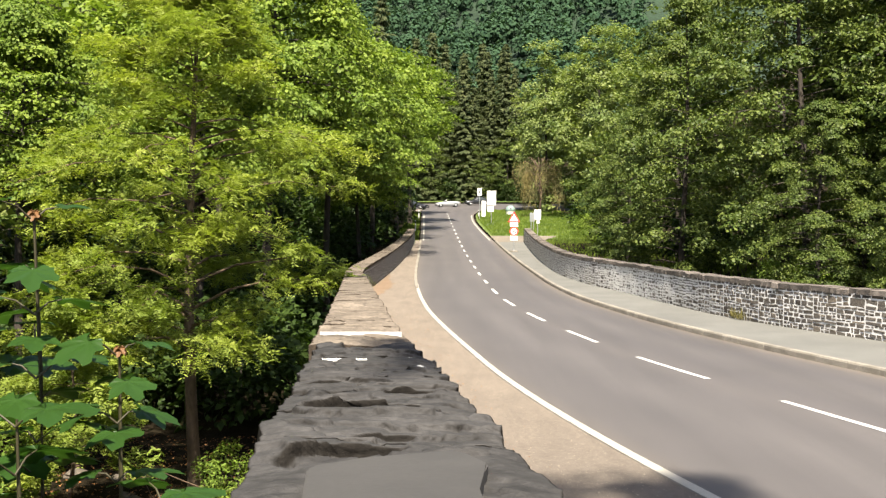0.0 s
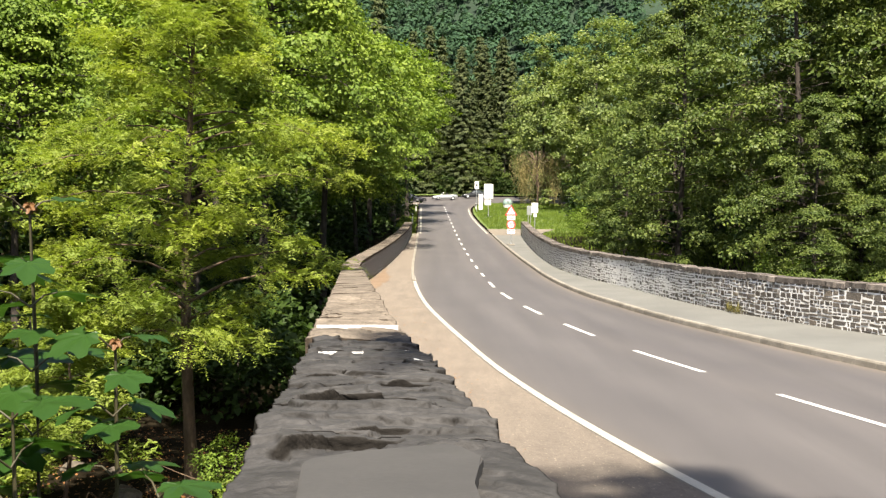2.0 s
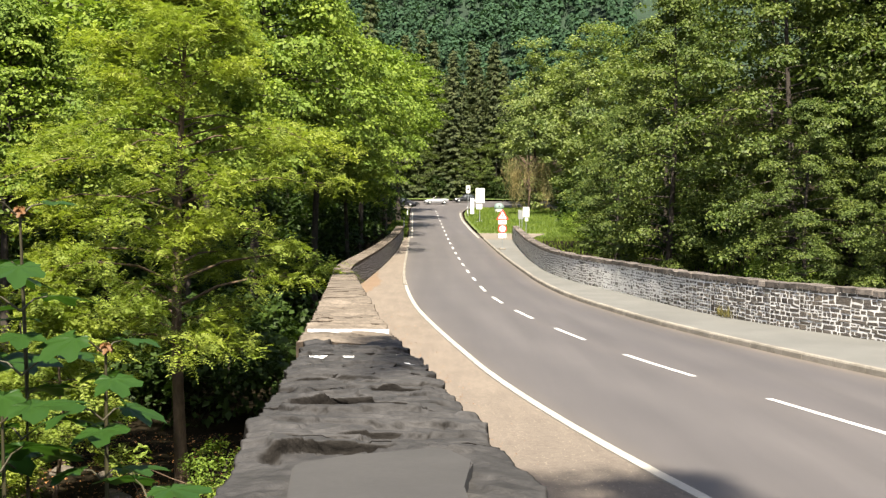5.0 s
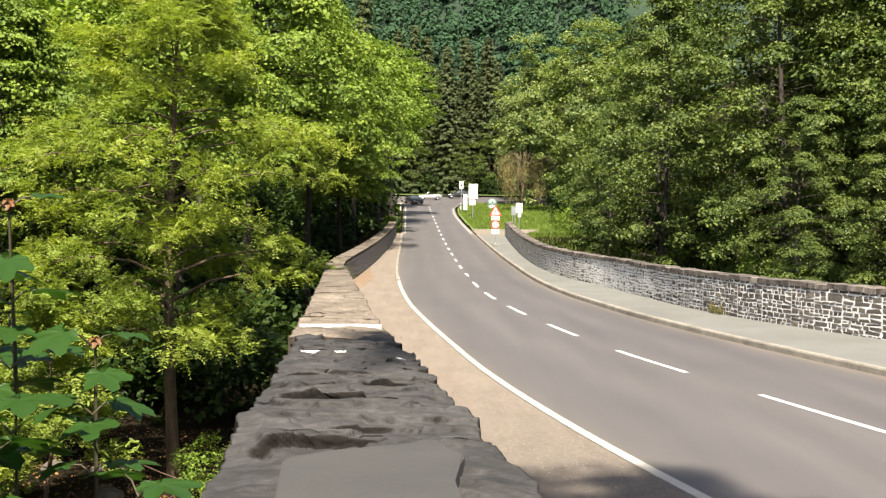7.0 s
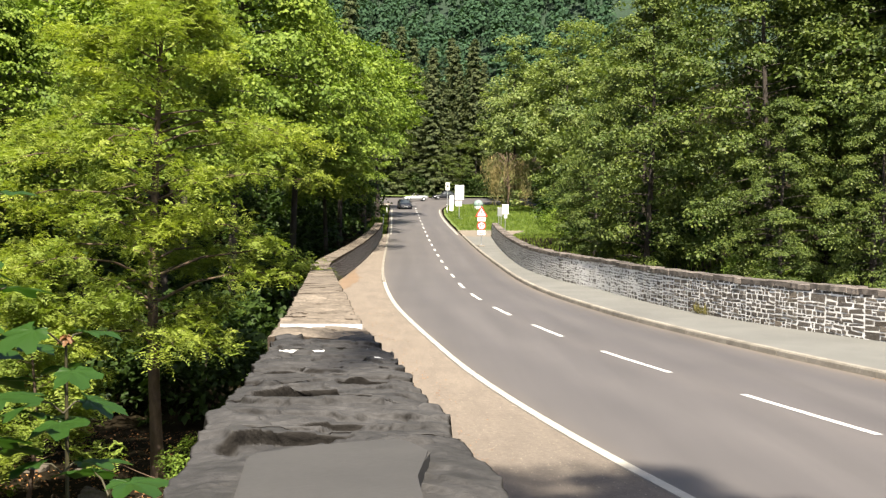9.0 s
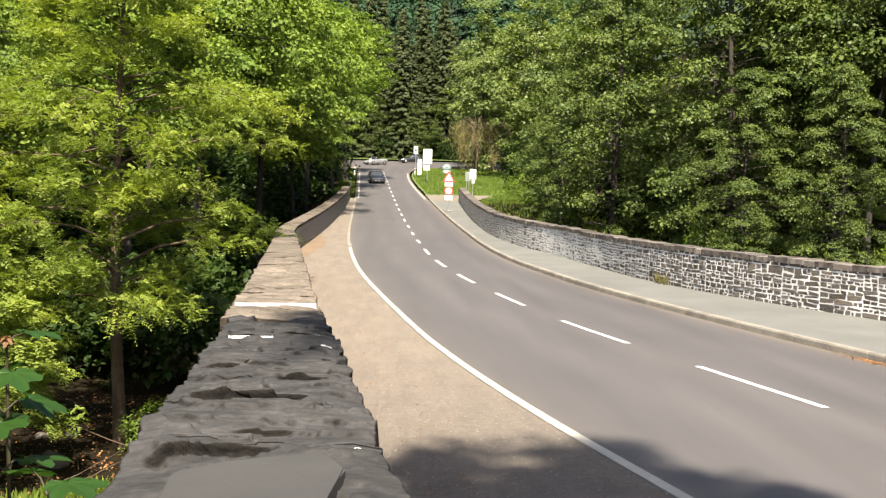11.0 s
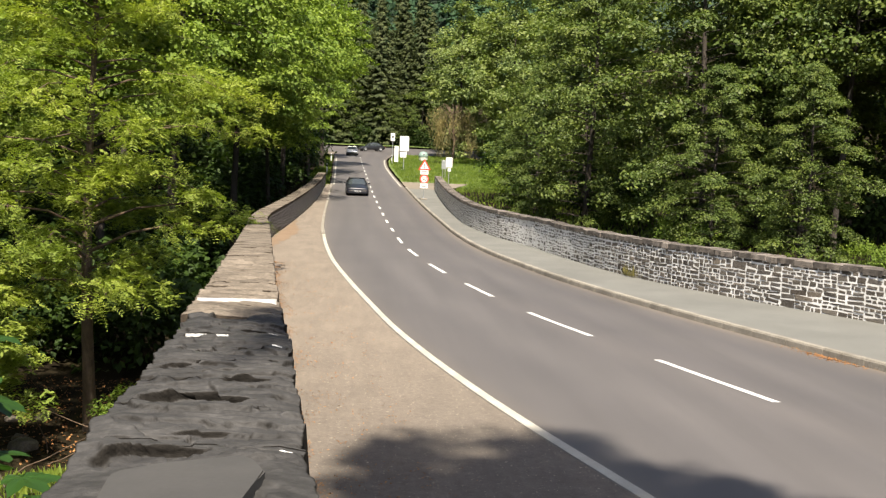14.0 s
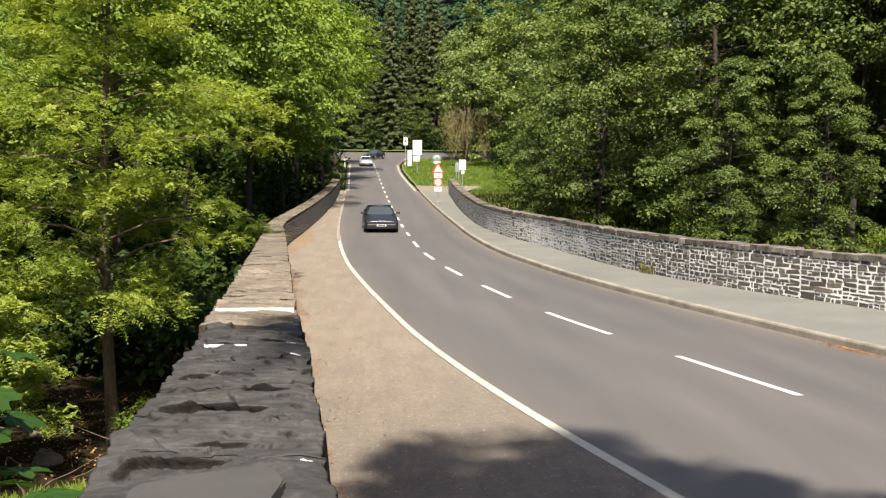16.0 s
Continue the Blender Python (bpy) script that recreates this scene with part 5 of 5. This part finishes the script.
def bank_stones():
    rng = random.Random(12)
    for k in range(9):
        r = rng.uniform(0.12, 0.36)
        x, y = rng.uniform(-11.5, -5.5), rng.uniform(22, 31)
        if k == 0:
            x, y, r = -8.6, 26.6, 0.42
        bm = bmesh.new()
        bmesh.ops.create_icosphere(bm, subdivisions=2, radius=r)
        o = rng.uniform(0, 99)
        for v in bm.verts:
            v.co *= 1 + 0.35 * noise.noise(v.co * (1.6 / r) + Vector((o, 0, 0)))
            v.co.z *= 0.62
        s = part("boulder", bm, ROCK, None, smooth=False)
        s.matrix_basis = pose(x, y, ground_z(x, y) + 0.12 * r, 0, 0, rng.uniform(0, 360))
        tagged(s, "pale brown boulder on the stream bank", "rock", "boulders on the bank")
    for k in range(7):
        x, y = rng.uniform(-11, -6), rng.uniform(24, 33)
        bm = bmesh.new()
        p = [Vector((0, 0, 0.05))]
        d = Vector((rng.uniform(-1, 1), rng.uniform(-0.5, 0.5), rng.uniform(0.1, 0.7)))
        for _ in range(5):
            d += Vector((rng.uniform(-0.4, 0.4), rng.uniform(-0.3, 0.3), rng.uniform(-0.3, 0.2)))
            p.append(p[-1] + d * 0.45)
        tube(bm, p, [0.018, 0.016, 0.013, 0.010, 0.007, 0.004], 6)
        s = part("dead_branch", bm, BARK, None, smooth=True)
        s.matrix_basis = pose(x, y, ground_z(x, y), 0, 0, 0)
        tagged(s, "bare dead branch on the bank", "branch", "dead branches")


# ---- cars: the front looks along -y ----
def car(name, paint, label, open_top=False, x=0, y=0, length=4.3, width=1.74, height=1.28):
    c = tagged(holder(name, x, y, road_z(y)), label, "car")
    L, W = length / 2, width / 2
    #            along, half width, bottom, shoulder, top of the deck
    st = [(-1.0, 0.84, 0.24, 0.50, 0.56), (-0.985, 0.92, 0.21, 0.56, 0.61), (-0.90, 0.97, 0.20, 0.61, 0.67), (-0.62, 1.0, 0.19, 0.66, 0.76), (-0.38, 1.0, 0.19, 0.72, 0.84), (-0.1, 1.0, 0.19, 0.76, 0.86), (0.3, 1.0, 0.19, 0.78, 0.88), (0.62, 0.99, 0.20, 0.80, 0.90), (0.86, 0.95, 0.24, 0.80, 0.88), (0.97, 0.86, 0.32, 0.74, 0.82), (1.0, 0.76, 0.40, 0.64, 0.72)]
    bm = bmesh.new()
    rings = []
    for a, w, b, s, t in st:
        hw = w * W
        half = [(0, b), (hw * 0.86, b), (hw * 0.97, b + 0.07), (hw, (b + s) / 2), (hw * 0.985, s - 0.05), (hw * 0.90, s + (t - s) * 0.55), (hw * 0.6, t), (0, t + 0.012)]
        ring = [bm.verts.new((px, a * L, pz)) for px, pz in half] + [bm.verts.new((-px, a * L, pz)) for px, pz in half[-2:0:-1]]
        rings.append(ring)
    n = len(rings[0])
    for r0, r1 in zip(rings, rings[1:]):
        for k in range(n):
            bm.faces.new((r0[k], r0[(k + 1) % n], r1[(k + 1) % n], r1[k]))
    bm.faces.new(rings[0][::-1])
    bm.faces.new(rings[-1])
    bmesh.ops.recalc_face_normals(bm, faces=bm.faces)
    part("body", bm, paint, c, "", True)
    bm = bmesh.new()
    if not open_top:
        cab = [(-0.34, 0.80, 0.84, 0.845), (-0.06, 0.74, 0.86, height - 0.06), (0.08, 0.73, 0.86, height), (0.42, 0.72, 0.88, height - 0.05), (0.78, 0.76, 0.88, 0.895)]
        rr = []
        for a, w, b, t in cab:
            hw = w * W
            half = [(hw * 1.14, b), (hw * 1.02, b + (t - b) * 0.6), (hw * 0.86, t - 0.03 * (t > 1)), (hw * 0.5, t)]
            rr.append([bm.verts.new((px, a * L, pz)) for px, pz in half] + [bm.verts.new((-px, a * L, pz)) for px, pz in half[::-1]])
        for r0, r1 in zip(rr, rr[1:]):
            for k in range(7):
                bm.faces.new((r0[k], r0[k + 1], r1[k + 1], r1[k]))
        bmesh.ops.recalc_face_normals(bm, faces=bm.faces)
        part("greenhouse", bm, GLASS, c, "dark tinted glass", True)
        bm = bmesh.new()
        vs = [[bm.verts.new((px * W * 0.66, a * L, t + 0.012 - 0.02 * abs(px) ** 2)) for px in (-1, -0.5, 0, 0.5, 1)] for a, t in ((-0.05, height - 0.06), (0.08, height), (0.25, height - 0.012), (0.42, height - 0.05))]
        for r0, r1 in zip(vs, vs[1:]):
            for k in range(4):
                bm.faces.new((r0[k], r0[k + 1], r1[k + 1], r1[k]))
        bmesh.ops.solidify(bm, geom=bm.faces[:], thickness=0.015)
        part("roof", bm, paint, c, "", True)
        for sd in (-1, 1):
            bm = bmesh.new()
            tube(bm, [(sd * W * 0.90, -0.35 * L, 0.84), (sd * W * 0.66, -0.05 * L, height - 0.075)], [0.03, 0.025], 6)
            part("pillar", bm, paint, c)
            bm = bmesh.new()
            tube(bm, [(sd * W * 0.66, 0.43 * L, height - 0.06), (sd * W * 0.88, 0.78 * L, 0.88)], [0.04, 0.05], 6)
            part("pillar", bm, paint, c)
    else:
        vs = [bm.verts.new(p) for p in ((-W * 0.82, -0.32 * L, 0.84), (W * 0.82, -0.32 * L, 0.84), (W * 0.68, -0.12 * L, 1.22), (-W * 0.68, -0.12 * L, 1.22))]
        bm.faces.new(vs)
        bmesh.ops.solidify(bm, geom=bm.faces[:], thickness=0.01)
        part("windscreen", bm, GLASS, c, "raked windscreen")
        bm = bmesh.new()
        tube(bm, [(-W * 0.82, -0.32 * L, 0.84), (-W * 0.68, -0.12 * L, 1.22), (W * 0.68, -0.12 * L, 1.22), (W * 0.82, -0.32 * L, 0.84)], [0.025] * 4, 6)
        part("screen_frame", bm, paint, c)
        for sd in (-1, 1):
            bm = bmesh.new()
            box(bm, sd * 0.36 - 0.22, sd * 0.36 + 0.22, 0.12 * L, 0.12 * L + 0.16, 0.7, 1.12, 0.06)
            part("seat", bm, SEAT, c, "dark seat back")
        bm = bmesh.new()
        box(bm, -W * 0.7, W * 0.7, -0.2 * L, 0.32 * L, 0.8, 0.895, 0.02)
        part("cockpit", bm, SEAT, c, "dark open cockpit")
    for sd in (-1, 1):
        bm = bmesh.new()
        box(bm, sd * W * 0.64 - 0.13, sd * W * 0.64 + 0.13, -L * 1.016, -L * 0.955, 0.385, 0.44, 0.012)
        part("headlight", bm, LENS, c, "clear headlight")
        bm = bmesh.new()
        box(bm, sd * W * 0.66 - 0.15, sd * W * 0.66 + 0.15, L * 0.955, L * 0.99, 0.6, 0.72, 0.012)
        part("tail_light", bm, RED, c, "red tail light")
        bm = bmesh.new()
        box(bm, sd * W * 1.06 - 0.09, sd * W * 1.06 + 0.09, -0.30 * L, -0.30 * L + 0.1, 0.86, 0.99, 0.03)
        part("mirror", bm, TRIM, c, "black door mirror")
    bm = bmesh.new()
    box(bm, -W * 0.86, W * 0.86, -L * 1.012, -L * 0.95, 0.19, 0.455, 0.055)
    part("bumper", bm, paint if not open_top else TRIM, c, "dark lower bumper")
    bm = bmesh.new()
    box(bm, -0.24, 0.24, -L * 1.018, -L * 1.013, 0.33, 0.43)
    pl = part("number_plate", bm, PLATE, c, "white number plate")
    bm = bmesh.new()
    box(bm, -0.19, 0.19, -L * 1.0195, -L * 1.0183, 0.352, 0.408)
    part("plate_bar", bm, BLACK, pl)
    wheels = []
    for sx in (-1, 1):
        for wy in (-0.60, 0.60):
            bm = bmesh.new()
            prof = [(0.20, -0.09), (0.30, -0.095), (0.315, -0.07), (0.315, 0.07), (0.30, 0.095), (0.20, 0.09)]
            rr = [[bm.verts.new((px, r * math.cos(k * math.pi / 10), r * math.sin(k * math.pi / 10))) for k in range(20)] for r, px in prof]
            for a, b in zip(rr, rr[1:]):
                for k in range(20):
                    bm.faces.new((a[k], a[(k + 1) % 20], b[(k + 1) % 20], b[k]))
            w = part("wheel", bm, RUBBER, c, "black tyre", True)
            w.matrix_basis = pose(sx * (W - 0.09), wy * L, 0.315)
            bm = bmesh.new()
            for k in range(5):
                a = k * 2 * math.pi / 5
                tube(bm, [(sx * 0.075, 0, 0), (sx * 0.085, 0.2 * math.cos(a), 0.2 * math.sin(a))], [0.04, 0.03], 6)
            rod(bm, (sx * 0.03, 0, 0), (sx * 0.06, 0, 0), 0.2, 0.2, 16)
            part("rim", bm, STEEL, w, "light alloy rim")
            wheels.append((w, sx * (W - 0.09), wy * L))
    return c, wheels


warning_sign()
boards()
container()
saplings()
bank_stones()
litter()
bank_litter()
wall_weeds()
CARS = [
    (car("saloon_car", CAR_NAVY, "dark navy sports coupe driving on the road"), [(0, -4.6, 151.2, 70), (4.4, -4.6, 151.2, 70), (6.3, -2.6, 146.6, 42), (7.0, -1.75, 144.6, 18), (7.5, -1.5, 143.2, 10), (8.7, -1.15, 137.0, 6), (9.8, -0.75, 125.5, 5), (11, -0.4, 111.3, 4), (12.5, -0.1, 95.8, 2), (14.5, 0.3, 70.8, 2), (16, 0.68, 50.8, 2)]),
    (car("roadster_car", CAR_SILVER, "silver open two-seat roadster on the road", True, length=4.0, width=1.70), [(0, 0.6, 158.2, -82), (8.7, 0.6, 158.2, -82), (9.8, 0.1, 158.0, -75), (11, -0.75, 156.6, -48), (12.5, -0.8, 151.2, -8), (14.5, -0.7, 140.2, 2), (16, -0.57, 129.2, 3)]),
    (car("estate_car", CAR_BLACK, "black car waiting behind on the crossing road", height=1.42), [(0, 5.6, 166, -80), (10.8, 5.4, 165.6, -80), (12.5, 3.6, 161.5, -72), (14.5, 1.8, 155.0, -62), (16, 0.6, 147.6, -28)]),
]


# ---- fine stonework last ----
capstones()
face_stones(wall_r, right_wall, 14, 84, lambda y: road_z(y) + 0.12, 1.12, -1, (20, 27), 61, top_course=0.105)
face_stones(wall_l, left_wall, 36, 86.5, lambda y: road_z(y), 1.02, 1, (38.6, 43), 62)


def motions():
    """The three cars pull out of the side road and drive down towards the bridge, their wheels turning."""
    for (thing, wheels), rows in CARS:
        slope = lambda y: -math.degrees(math.atan((road_z(y + 1) - road_z(y - 1)) / 2))
        walk(thing, [(t, pose(x, y, road_z(y) + 0.005, 0, 0, turn) @ pose(0, 0, 0, -slope(y) * math.cos(radians(turn)))) for t, x, y, turn in rows])
        ts, gone = [r[0] for r in rows], [0.0]
        for a, b in zip(rows, rows[1:]):
            gone.append(gone[-1] + math.hypot(b[1] - a[1], b[2] - a[2]))
        for w, wx, wy in wheels:
            keys = [(k / 30, pose(wx, wy, 0.315, math.degrees(float(np.interp(k / 30, ts, gone)) / 0.315), 0, 0)) for k in range(0, 481)]
            keep = [r for i, r in enumerate(keys) if i in (0, 480) or np.interp(r[0] + 0.034, ts, gone) > 0]
            walk(w, keep)


motions()
